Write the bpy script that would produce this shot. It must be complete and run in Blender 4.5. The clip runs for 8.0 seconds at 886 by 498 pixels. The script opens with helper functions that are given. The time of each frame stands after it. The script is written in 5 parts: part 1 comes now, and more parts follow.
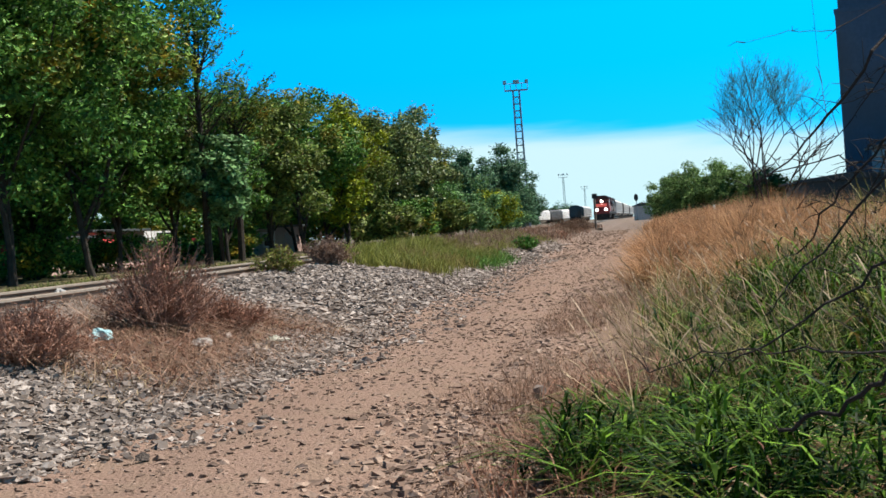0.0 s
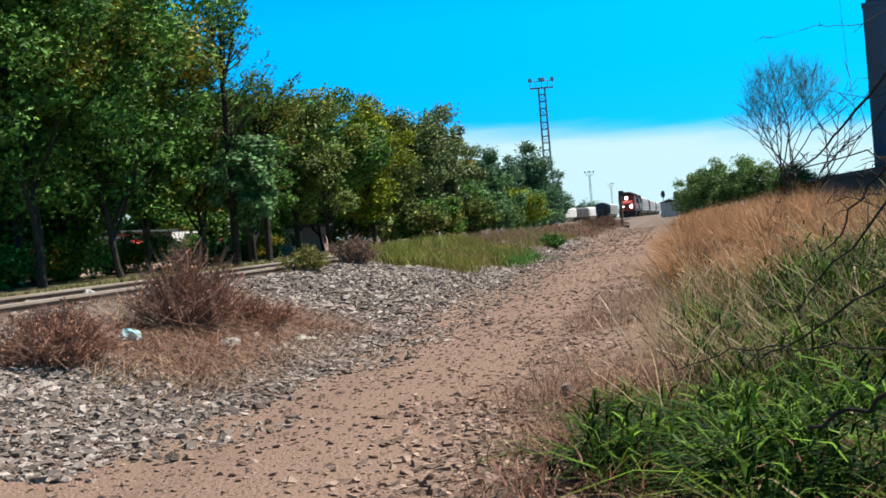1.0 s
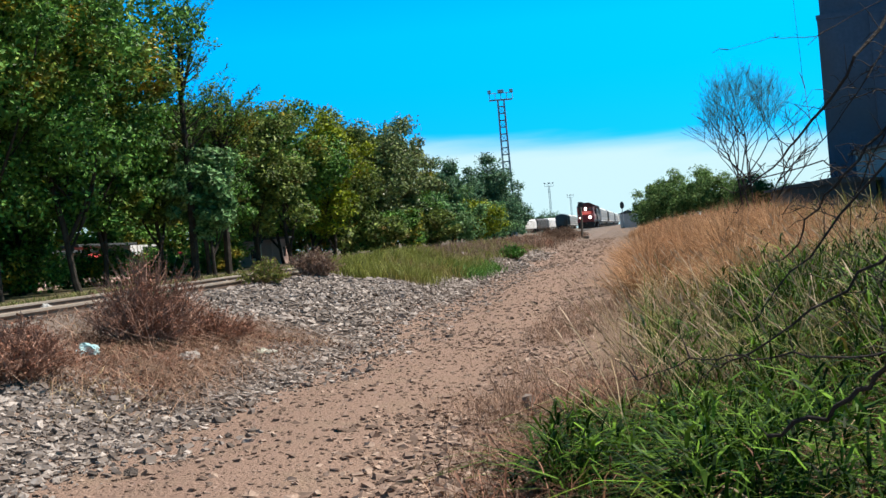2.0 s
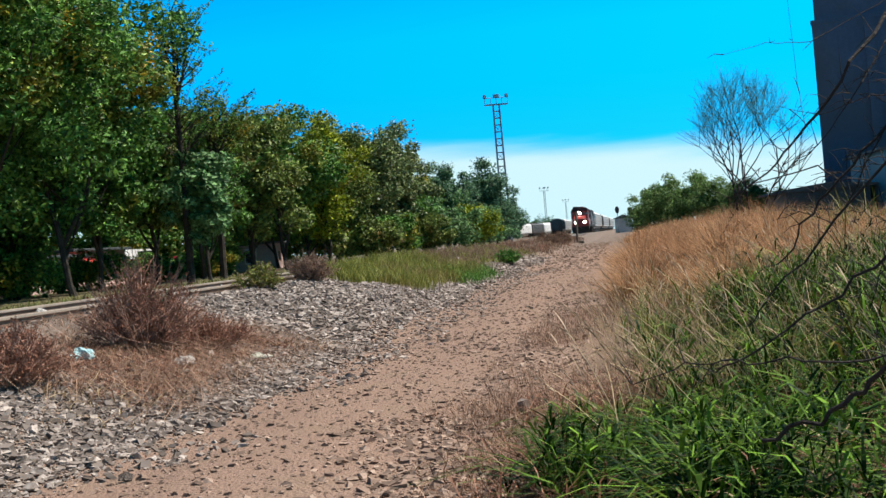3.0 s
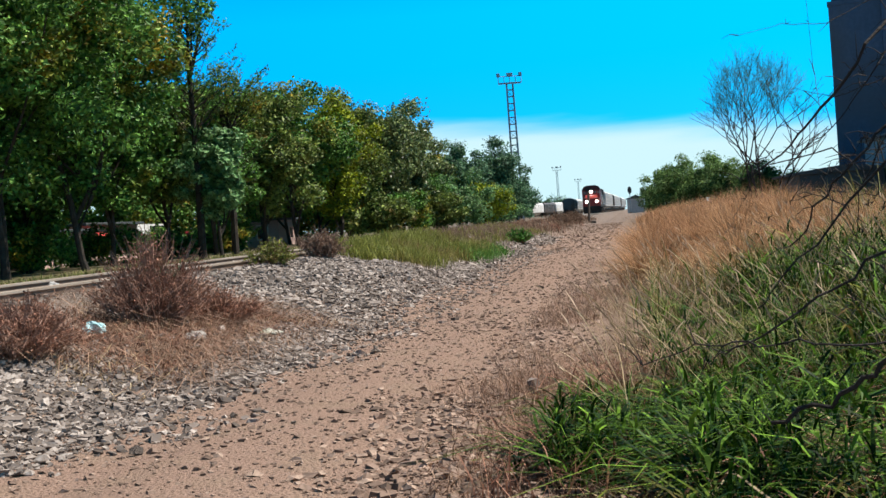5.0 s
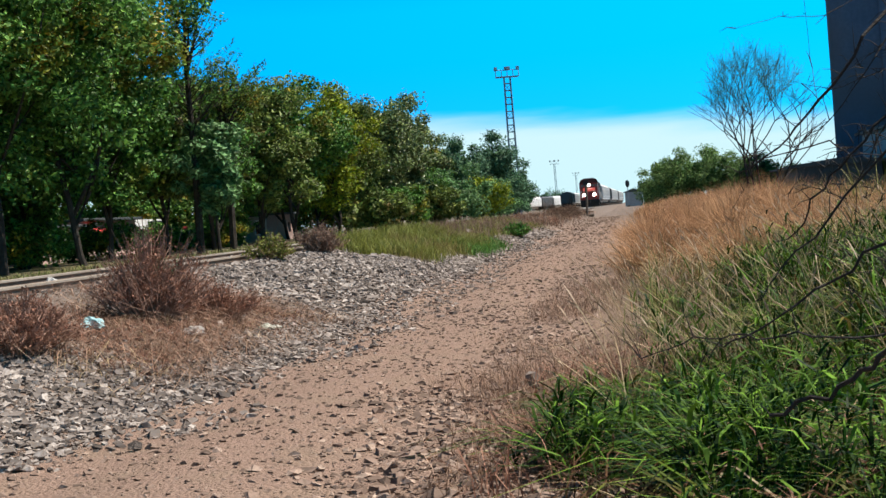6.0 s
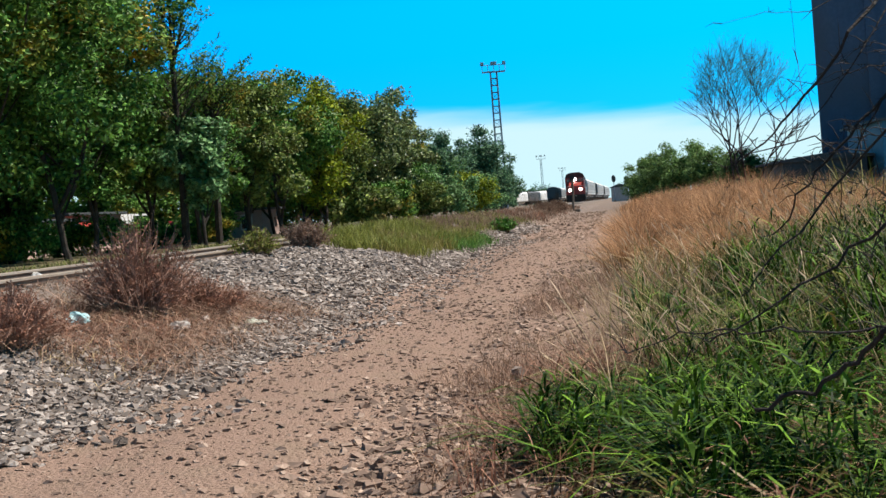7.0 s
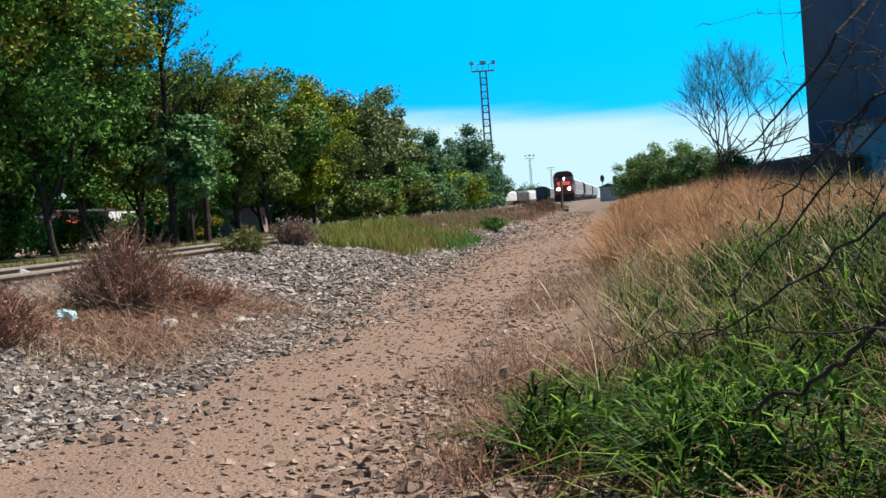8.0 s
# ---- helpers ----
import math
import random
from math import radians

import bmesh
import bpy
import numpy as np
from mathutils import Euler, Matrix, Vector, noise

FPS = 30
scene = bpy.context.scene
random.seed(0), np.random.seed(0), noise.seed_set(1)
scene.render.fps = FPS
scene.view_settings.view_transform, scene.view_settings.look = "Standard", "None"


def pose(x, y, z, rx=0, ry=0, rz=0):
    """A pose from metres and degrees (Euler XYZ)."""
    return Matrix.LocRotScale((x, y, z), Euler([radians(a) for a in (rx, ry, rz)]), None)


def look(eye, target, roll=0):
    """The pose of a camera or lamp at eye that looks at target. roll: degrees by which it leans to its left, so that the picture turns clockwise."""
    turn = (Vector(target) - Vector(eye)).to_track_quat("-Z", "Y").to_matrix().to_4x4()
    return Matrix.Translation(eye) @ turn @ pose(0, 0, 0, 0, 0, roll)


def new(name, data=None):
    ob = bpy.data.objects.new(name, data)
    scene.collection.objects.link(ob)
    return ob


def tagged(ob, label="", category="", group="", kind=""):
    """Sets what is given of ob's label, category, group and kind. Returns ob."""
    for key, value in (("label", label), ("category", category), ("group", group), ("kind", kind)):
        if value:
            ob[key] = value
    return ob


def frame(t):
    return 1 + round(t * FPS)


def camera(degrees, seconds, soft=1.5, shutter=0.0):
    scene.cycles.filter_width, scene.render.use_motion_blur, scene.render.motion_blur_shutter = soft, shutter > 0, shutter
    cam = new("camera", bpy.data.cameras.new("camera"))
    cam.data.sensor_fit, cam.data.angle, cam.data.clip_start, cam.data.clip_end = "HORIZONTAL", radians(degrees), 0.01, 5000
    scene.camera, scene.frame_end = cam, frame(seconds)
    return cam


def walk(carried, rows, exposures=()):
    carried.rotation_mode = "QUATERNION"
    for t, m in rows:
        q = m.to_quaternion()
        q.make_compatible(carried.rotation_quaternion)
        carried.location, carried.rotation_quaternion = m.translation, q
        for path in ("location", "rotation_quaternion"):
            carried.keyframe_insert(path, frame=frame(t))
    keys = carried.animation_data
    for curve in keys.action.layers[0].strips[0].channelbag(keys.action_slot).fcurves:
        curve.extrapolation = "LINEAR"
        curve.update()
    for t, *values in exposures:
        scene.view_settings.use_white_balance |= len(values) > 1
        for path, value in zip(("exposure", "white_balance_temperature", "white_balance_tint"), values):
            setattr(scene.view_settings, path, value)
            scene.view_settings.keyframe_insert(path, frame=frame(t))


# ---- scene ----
cam = camera(38.2, 8.0, soft=1.5, shutter=0.4)
EYE = (0.0, 0.0, 1.1)
# seconds, yaw, pitch, roll of a camera that is held by hand on one spot
HELD = [
    (0, 8.680, -0.822, 4.390), (0.2, 9.177, -0.938, 4.593), (0.5, 10.056, -1.131, 4.830), (0.8, 10.740, -1.244, 4.541),
    (1, 9.866, -0.791, 4.820), (1.2, 9.631, -0.684, 4.720), (1.5, 9.324, -0.056, 4.797), (1.7, 8.844, -0.370, 4.723),
    (2, 8.081, -0.418, 5.118), (3.5, 7.721, -0.166, 5.119), (4, 7.477, -0.338, 5.234), (4.2, 7.549, -0.612, 5.169),
    (4.5, 7.856, -0.699, 4.875), (4.7, 8.397, -0.930, 4.366), (6, 8.300, -1.431, 4.648), (6.5, 8.000, -1.767, 4.535),
    (7, 7.689, -1.708, 4.593), (7.5, 7.469, -1.777, 4.238), (8, 7.186, -1.792, 4.303)]
walk(cam, [(t, pose(*EYE, 90 + p, r, y)) for t, y, p, r in HELD])
scene.view_settings.exposure = 0.75

# ---- sky and sun ----
SUN_AZ, SUN_EL = radians(70), radians(56)
world = bpy.data.worlds.new("sky")
scene.world = world
world.use_nodes = True
wn, wl = world.node_tree.nodes, world.node_tree.links
wn.clear()
w_out, w_bg = wn.new("ShaderNodeOutputWorld"), wn.new("ShaderNodeBackground")
w_sky = wn.new("ShaderNodeTexSky")
w_sky.sky_type = "NISHITA"
w_sky.sun_disc = False
w_sky.sun_elevation, w_sky.sun_rotation = SUN_EL, SUN_AZ
w_sky.air_density, w_sky.dust_density, w_sky.ozone_density = 1.0, 0.2, 3.0
w_hsv = wn.new("ShaderNodeHueSaturation")
w_hsv.inputs["Saturation"].default_value = 2.1
w_hsv.inputs["Hue"].default_value = 0.485
w_hsv.inputs["Value"].default_value = 0.25
wl.new(w_sky.outputs["Color"], w_hsv.inputs["Color"])
w_tc, w_sep = wn.new("ShaderNodeTexCoord"), wn.new("ShaderNodeSeparateXYZ")
wl.new(w_tc.outputs["Generated"], w_sep.inputs["Vector"])
w_map = wn.new("ShaderNodeMapping")
w_map.inputs["Scale"].default_value = (5, 5, 40)
wl.new(w_tc.outputs["Generated"], w_map.inputs["Vector"])
w_noise = wn.new("ShaderNodeTexNoise")
w_noise.inputs["Scale"].default_value = 1.6
w_noise.inputs["Detail"].default_value = 5
wl.new(w_map.outputs["Vector"], w_noise.inputs["Vector"])
w_wob = wn.new("ShaderNodeMath")
w_wob.operation = "MULTIPLY_ADD"
w_wob.inputs[1].default_value = 0.022
wl.new(w_noise.outputs["Fac"], w_wob.inputs[0])
# the cloud bank sinks towards one side
w_tilt = wn.new("ShaderNodeMath")
w_tilt.operation = "MULTIPLY_ADD"
w_tilt.inputs[1].default_value = 0.075
wl.new(w_sep.outputs["X"], w_tilt.inputs[0])
wl.new(w_sep.outputs["Z"], w_tilt.inputs[2])
wl.new(w_tilt.outputs["Value"], w_wob.inputs[2])
w_band = wn.new("ShaderNodeMapRange")
w_band.interpolation_type = "SMOOTHSTEP"
w_band.inputs["From Min"].default_value, w_band.inputs["From Max"].default_value = 0.060, 0.086
w_band.inputs["To Min"].default_value, w_band.inputs["To Max"].default_value = 0.93, 0.0
wl.new(w_wob.outputs["Value"], w_band.inputs["Value"])
w_mix = wn.new("ShaderNodeMix")
w_mix.data_type = "RGBA"
wl.new(w_band.outputs["Result"], w_mix.inputs["Factor"])
# the deep cyan of a clear dry day, strongest low down and giving way to the darker zenith
w_low = wn.new("ShaderNodeMapRange")
w_low.inputs["From Min"].default_value, w_low.inputs["From Max"].default_value = 0.16, 0.36
w_low.inputs["To Min"].default_value, w_low.inputs["To Max"].default_value = 0.92, 0.0
wl.new(w_sep.outputs["Z"], w_low.inputs["Value"])
w_cyan = wn.new("ShaderNodeMix")
w_cyan.data_type = "RGBA"
# paler towards the sun's side
w_side = wn.new("ShaderNodeMapRange")
w_side.inputs["From Min"].default_value, w_side.inputs["From Max"].default_value = -0.35, 0.25
wl.new(w_sep.outputs["X"], w_side.inputs["Value"])
w_blue = wn.new("ShaderNodeMix")
w_blue.data_type = "RGBA"
w_blue.inputs["A"].default_value = (0.0, 4.6, 11.2, 1)
w_blue.inputs["B"].default_value = (0.0, 6.1, 11.6, 1)
wl.new(w_side.outputs["Result"], w_blue.inputs["Factor"])
wl.new(w_blue.outputs["Result"], w_cyan.inputs["B"])
wl.new(w_low.outputs["Result"], w_cyan.inputs["Factor"])
wl.new(w_hsv.outputs["Color"], w_cyan.inputs["A"])
wl.new(w_cyan.outputs["Result"], w_mix.inputs["A"])
w_mix.inputs["B"].default_value = (5.6, 7.65, 7.9, 1)
wl.new(w_mix.outputs["Result"], w_bg.inputs["Color"])
w_bg.inputs["Strength"].default_value = 0.075
wl.new(w_bg.outputs["Background"], w_out.inputs["Surface"])

sun_data = bpy.data.lights.new("sun", "SUN")
sun_data.energy, sun_data.angle, sun_data.color = 5.0, radians(0.53), (1.0, 0.93, 0.84)
sun = new("sun", sun_data)
sun.matrix_world = look((0, 0, 0), (-math.sin(SUN_AZ) * math.cos(SUN_EL), -math.cos(SUN_AZ) * math.cos(SUN_EL), -math.sin(SUN_EL)))

# ---- materials ----


def shader(name):
    m = bpy.data.materials.new(name)
    m.use_nodes = True
    nodes, links = m.node_tree.nodes, m.node_tree.links
    return m, nodes, links, nodes["Principled BSDF"]


def colour_mix(nodes, links, fac, a, b):
    n = nodes.new("ShaderNodeMix")
    n.data_type = "RGBA"
    links.new(fac, n.inputs["Factor"])
    for key, v in (("A", a), ("B", b)):
        if isinstance(v, tuple):
            n.inputs[key].default_value = (*v, 1)
        else:
            links.new(v, n.inputs[key])
    return n.outputs["Result"]


def noise_fac(nodes, links, vec, scale, lo=0.35, hi=0.65, detail=4):
    n, r = nodes.new("ShaderNodeTexNoise"), nodes.new("ShaderNodeMapRange")
    n.inputs["Scale"].default_value, n.inputs["Detail"].default_value = scale, detail
    links.new(vec, n.inputs["Vector"])
    r.inputs["From Min"].default_value, r.inputs["From Max"].default_value = lo, hi
    links.new(n.outputs["Fac"], r.inputs["Value"])
    return r.outputs["Result"]


def surface(name, a, b, scale=3.0, fine=40.0, rough=0.8, metal=0.0, bump=0.3, dirt=None, spec=0.3):
    """A worn surface: two colours at a large scale, fine grain, bump, and dirt in patches."""
    m, nodes, links, p = shader(name)
    tc = nodes.new("ShaderNodeTexCoord").outputs["Object"]
    col = colour_mix(nodes, links, noise_fac(nodes, links, tc, scale), a, b)
    grain = noise_fac(nodes, links, tc, fine, 0.3, 0.7, 3)
    dark = tuple(c * 0.72 for c in a)
    half = nodes.new("ShaderNodeMath")
    half.operation = "MULTIPLY"
    half.inputs[1].default_value = 0.5
    links.new(grain, half.inputs[0])
    col = colour_mix(nodes, links, half.outputs[0], col, dark)
    if dirt:
        col = colour_mix(nodes, links, noise_fac(nodes, links, tc, scale * 0.6, 0.52, 0.75, 6), col, dirt)
    links.new(col, p.inputs["Base Color"])
    p.inputs["Roughness"].default_value, p.inputs["Metallic"].default_value = rough, metal
    p.inputs["Specular IOR Level"].default_value = spec
    if bump:
        bn = nodes.new("ShaderNodeBump")
        bn.inputs["Strength"].default_value, bn.inputs["Distance"].default_value = bump, 0.02
        links.new(grain, bn.inputs["Height"])
        links.new(bn.outputs["Normal"], p.inputs["Normal"])
    return m


def foliage(name, a, b, c=None, patch=0.5, patch_lo=0.55, translucent=0.20, rough=0.55, vary=0.7, spec=0.22, skew=1.0):
    """Leaves or blades: each island between colours a and b, patches of c, light that shines through."""
    m, nodes, links, p = shader(name)
    geo = nodes.new("ShaderNodeNewGeometry")
    few = nodes.new("ShaderNodeMath")
    few.operation = "POWER"
    few.inputs[1].default_value = skew
    links.new(geo.outputs["Random Per Island"], few.inputs[0])
    col = colour_mix(nodes, links, few.outputs[0], a, b)
    if c:
        tc = nodes.new("ShaderNodeTexCoord").outputs["Object"]
        col = colour_mix(nodes, links, noise_fac(nodes, links, tc, patch, patch_lo, patch_lo + 0.14, 3), col, c)
    hsv = nodes.new("ShaderNodeHueSaturation")
    links.new(col, hsv.inputs["Color"])
    mul = nodes.new("ShaderNodeMath")
    mul.operation = "MULTIPLY"
    mul.inputs[1].default_value = 7.31
    links.new(geo.outputs["Random Per Island"], mul.inputs[0])
    fr = nodes.new("ShaderNodeMath")
    fr.operation = "FRACT"
    links.new(mul.outputs[0], fr.inputs[0])
    mr = nodes.new("ShaderNodeMapRange")
    mr.inputs["To Min"].default_value, mr.inputs["To Max"].default_value = 1 - vary, 1 + vary * 0.7
    links.new(fr.outputs[0], mr.inputs["Value"])
    links.new(mr.outputs["Result"], hsv.inputs["Value"])
    links.new(hsv.outputs["Color"], p.inputs["Base Color"])
    p.inputs["Roughness"].default_value = rough
    p.inputs["Specular IOR Level"].default_value = spec
    tr, mx = nodes.new("ShaderNodeBsdfTranslucent"), nodes.new("ShaderNodeMixShader")
    links.new(hsv.outputs["Color"], tr.inputs["Color"])
    mx.inputs["Fac"].default_value = translucent
    links.new(p.outputs["BSDF"], mx.inputs[1])
    links.new(tr.outputs["BSDF"], mx.inputs[2])
    links.new(mx.outputs["Shader"], nodes["Material Output"].inputs["Surface"])
    return m


def rock_material(name, a, b, c):
    m, nodes, links, p = shader(name)
    geo = nodes.new("ShaderNodeNewGeometry")
    tc = nodes.new("ShaderNodeTexCoord").outputs["Object"]
    ramp = nodes.new("ShaderNodeValToRGB")
    links.new(geo.outputs["Random Per Island"], ramp.inputs["Fac"])
    ramp.color_ramp.elements[0].color, ramp.color_ramp.elements[1].color = (*a, 1), (*b, 1)
    mid = ramp.color_ramp.elements.new(0.62)
    mid.color = (*c, 1)
    col = colour_mix(nodes, links, noise_fac(nodes, links, tc, 60, 0.4, 0.8), ramp.outputs["Color"], (0.16, 0.12, 0.09))
    links.new(col, p.inputs["Base Color"])
    p.inputs["Roughness"].default_value = 0.9
    p.inputs["Specular IOR Level"].default_value = 0.2
    return m


def glow(name, colour, strength):
    m, nodes, links, p = shader(name)
    p.inputs["Base Color"].default_value = (0.9, 0.9, 0.88, 1)
    p.inputs["Emission Color"].default_value = (*colour, 1)
    p.inputs["Emission Strength"].default_value = strength
    return m


def ground_material():
    """Packed tan dirt on the lane, grey ballast dust towards the line, brown soil toned darker for the shade under the
    weeds.
    """
    m, nodes, links, p = shader("ground_soil")
    pos = nodes.new("ShaderNodeTexCoord").outputs["Object"]
    sep = nodes.new("ShaderNodeSeparateXYZ")
    links.new(pos, sep.inputs["Vector"])
    n = nodes.new("ShaderNodeTexNoise")
    n.inputs["Scale"].default_value, n.inputs["Detail"].default_value = 0.9, 5
    links.new(pos, n.inputs["Vector"])
    wob = nodes.new("ShaderNodeMath")
    wob.operation = "MULTIPLY_ADD"
    wob.inputs[1].default_value = 1.5
    links.new(n.outputs["Fac"], wob.inputs[0])
    links.new(sep.outputs["X"], wob.inputs[2])
    mr = nodes.new("ShaderNodeMapRange")
    mr.inputs["From Min"].default_value, mr.inputs["From Max"].default_value = -12.0, 8.0
    links.new(wob.outputs[0], mr.inputs["Value"])
    ramp = nodes.new("ShaderNodeValToRGB")
    links.new(mr.outputs["Result"], ramp.inputs["Fac"])
    els = ramp.color_ramp.elements
    stops = [(0.0, (0.13, 0.12, 0.055)), (0.12, (0.16, 0.13, 0.08)), (0.18, (0.24, 0.21, 0.185)), (0.34, (0.24, 0.21, 0.19)), (0.42, (0.20, 0.152, 0.125)),
             (0.47, (0.285, 0.192, 0.15)), (0.60, (0.295, 0.20, 0.155)), (0.64, (0.23, 0.16, 0.11)), (0.72, (0.11, 0.075, 0.05)), (1.0, (0.10, 0.07, 0.04))]
    els[0].position, els[0].color = stops[0][0], (*stops[0][1], 1)
    els[1].position, els[1].color = stops[-1][0], (*stops[-1][1], 1)
    for at, c in stops[1:-1]:
        e = els.new(at)
        e.color = (*c, 1)
    col = colour_mix(nodes, links, noise_fac(nodes, links, pos, 2.2, 0.5, 0.8, 6), ramp.outputs["Color"], (0.26, 0.19, 0.14))
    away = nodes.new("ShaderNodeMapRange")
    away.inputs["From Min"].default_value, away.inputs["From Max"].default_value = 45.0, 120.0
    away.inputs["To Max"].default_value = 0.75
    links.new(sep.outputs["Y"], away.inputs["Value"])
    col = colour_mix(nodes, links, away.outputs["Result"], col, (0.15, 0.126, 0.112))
    fine = noise_fac(nodes, links, pos, 45, 0.3, 0.75, 5)
    half = nodes.new("ShaderNodeMath")
    half.operation = "MULTIPLY"
    half.inputs[1].default_value = 0.45
    links.new(fine, half.inputs[0])
    col = colour_mix(nodes, links, half.outputs[0], col, (0.13, 0.095, 0.07))
    links.new(col, p.inputs["Base Color"])
    p.inputs["Roughness"].default_value = 0.95
    p.inputs["Specular IOR Level"].default_value = 0.15
    bn = nodes.new("ShaderNodeBump")
    bn.inputs["Strength"].default_value, bn.inputs["Distance"].default_value = 0.7, 0.03
    links.new(fine, bn.inputs["Height"])
    links.new(bn.outputs["Normal"], p.inputs["Normal"])
    return m


M_GROUND = ground_material()
M_BALLAST = rock_material("ballast_stone", (0.064, 0.055, 0.051), (0.47, 0.42, 0.385), (0.225, 0.196, 0.182))
M_ROADSTONE = rock_material("lane_stone", (0.12, 0.082, 0.066), (0.44, 0.33, 0.265), (0.25, 0.175, 0.14))
M_RAIL = surface("rusty_rail", (0.16, 0.10, 0.07), (0.24, 0.17, 0.13), 3, 60, 0.6, 0.5, 0.2)
M_TIE = surface("old_sleeper", (0.12, 0.10, 0.085), (0.22, 0.19, 0.16), 4, 50, 0.9)
M_BARK = surface("bark", (0.028, 0.022, 0.018), (0.065, 0.052, 0.04), 5, 30, 0.95, bump=0.8)
M_TWIG = surface("dark_twig", (0.018, 0.015, 0.014), (0.042, 0.034, 0.03), 8, 80, 0.85)
M_GREYTWIG = surface("grey_twig", (0.085, 0.075, 0.075), (0.16, 0.14, 0.14), 8, 80, 0.85)
M_LEAF = foliage("leaf_deep_green", (0.022, 0.090, 0.016), (0.165, 0.330, 0.058), (0.40, 0.26, 0.020), 0.38, 0.555)
M_LEAF_WAXY = foliage("leaf_dark_waxy", (0.022, 0.070, 0.018), (0.29, 0.35, 0.125), (0.30, 0.24, 0.08), 0.7, 0.60, 0.2, 0.42, 0.7, 0.4)
M_LEAF_BUSH = foliage("leaf_pale_bush", (0.075, 0.17, 0.050), (0.24, 0.37, 0.12), None, 1, 0.5, 0.34)
M_LEAF_YELLOW = foliage("leaf_yellow_green", (0.10, 0.17, 0.010), (0.36, 0.40, 0.022), (0.22, 0.15, 0.03), 0.5, 0.58)
M_LEAF_LIGHT = foliage("leaf_fresh_green", (0.065, 0.165, 0.055), (0.22, 0.38, 0.15))
M_LEAF_OLIVE = foliage("leaf_olive_brown", (0.055, 0.100, 0.024), (0.22, 0.28, 0.060), (0.28, 0.19, 0.065), 0.6, 0.57)
M_LEAF_BLUE = foliage("leaf_blue_green", (0.045, 0.115, 0.066), (0.14, 0.27, 0.13))
# many near-black blades, few bright: shaded gaps and highlights put into the blade colours
M_GRASS = foliage("grass_green", (0.005, 0.026, 0.0015), (0.155, 0.29, 0.028), (0.17, 0.095, 0.030), 1.5, 0.585, 0.18, 0.58, 0.6, 0.14, 2.2)
M_GRASS_MIX = foliage("grass_turning", (0.026, 0.058, 0.008), (0.42, 0.38, 0.14), (0.035, 0.095, 0.008), 0.9, 0.50, 0.25, 0.6, 0.6, 0.15, 1.35)
M_GRASS_DRY = foliage("grass_dry", (0.27, 0.142, 0.072), (0.56, 0.345, 0.19), (0.38, 0.195, 0.105), 0.5, 0.52, 0.3, 0.7, 0.66, 0.15)
M_GRASS_STRAW = foliage("grass_straw", (0.34, 0.25, 0.14), (0.58, 0.46, 0.29), None, 1, 0.5, 0.3, 0.6, 0.5, 0.2)
M_FRINGE = foliage("grass_pink_straw", (0.19, 0.115, 0.082), (0.42, 0.29, 0.21), None, 1, 0.5, 0.25, 0.7, 0.5, 0.15)
M_GRASS_YELLOW = foliage("grass_yellow_green", (0.12, 0.15, 0.026), (0.27, 0.28, 0.065), (0.24, 0.165, 0.075), 0.35, 0.55, 0.3)
M_WEED = foliage("weed_red_brown", (0.18, 0.082, 0.056), (0.38, 0.205, 0.14), (0.28, 0.20, 0.15), 1.2, 0.6, 0.25, 0.8)
M_WEEDSTEM = surface("weed_stem", (0.26, 0.145, 0.105), (0.42, 0.27, 0.20), 8, 80, 0.85)
M_SEED = foliage("seed_head_pale", (0.36, 0.26, 0.18), (0.58, 0.46, 0.34), None, 1, 0.5, 0.4, 0.6, 0.3)
M_DEAD = foliage("grass_dead_brown", (0.055, 0.030, 0.018), (0.16, 0.085, 0.045), None, 1, 0.5, 0.25, 0.8, 0.6, 0.1)
M_FARWEED = foliage("weed_grey_brown", (0.15, 0.10, 0.075), (0.28, 0.20, 0.15), None, 1, 0.5, 0.3, 0.8, 0.5, 0.1)
M_VERGE = foliage("verge_grass", (0.075, 0.10, 0.022), (0.17, 0.18, 0.055), (0.22, 0.17, 0.09), 0.4, 0.56)
M_HERB = foliage("herb_green", (0.05, 0.16, 0.02), (0.10, 0.24, 0.04))

# ---- mesh helpers ----


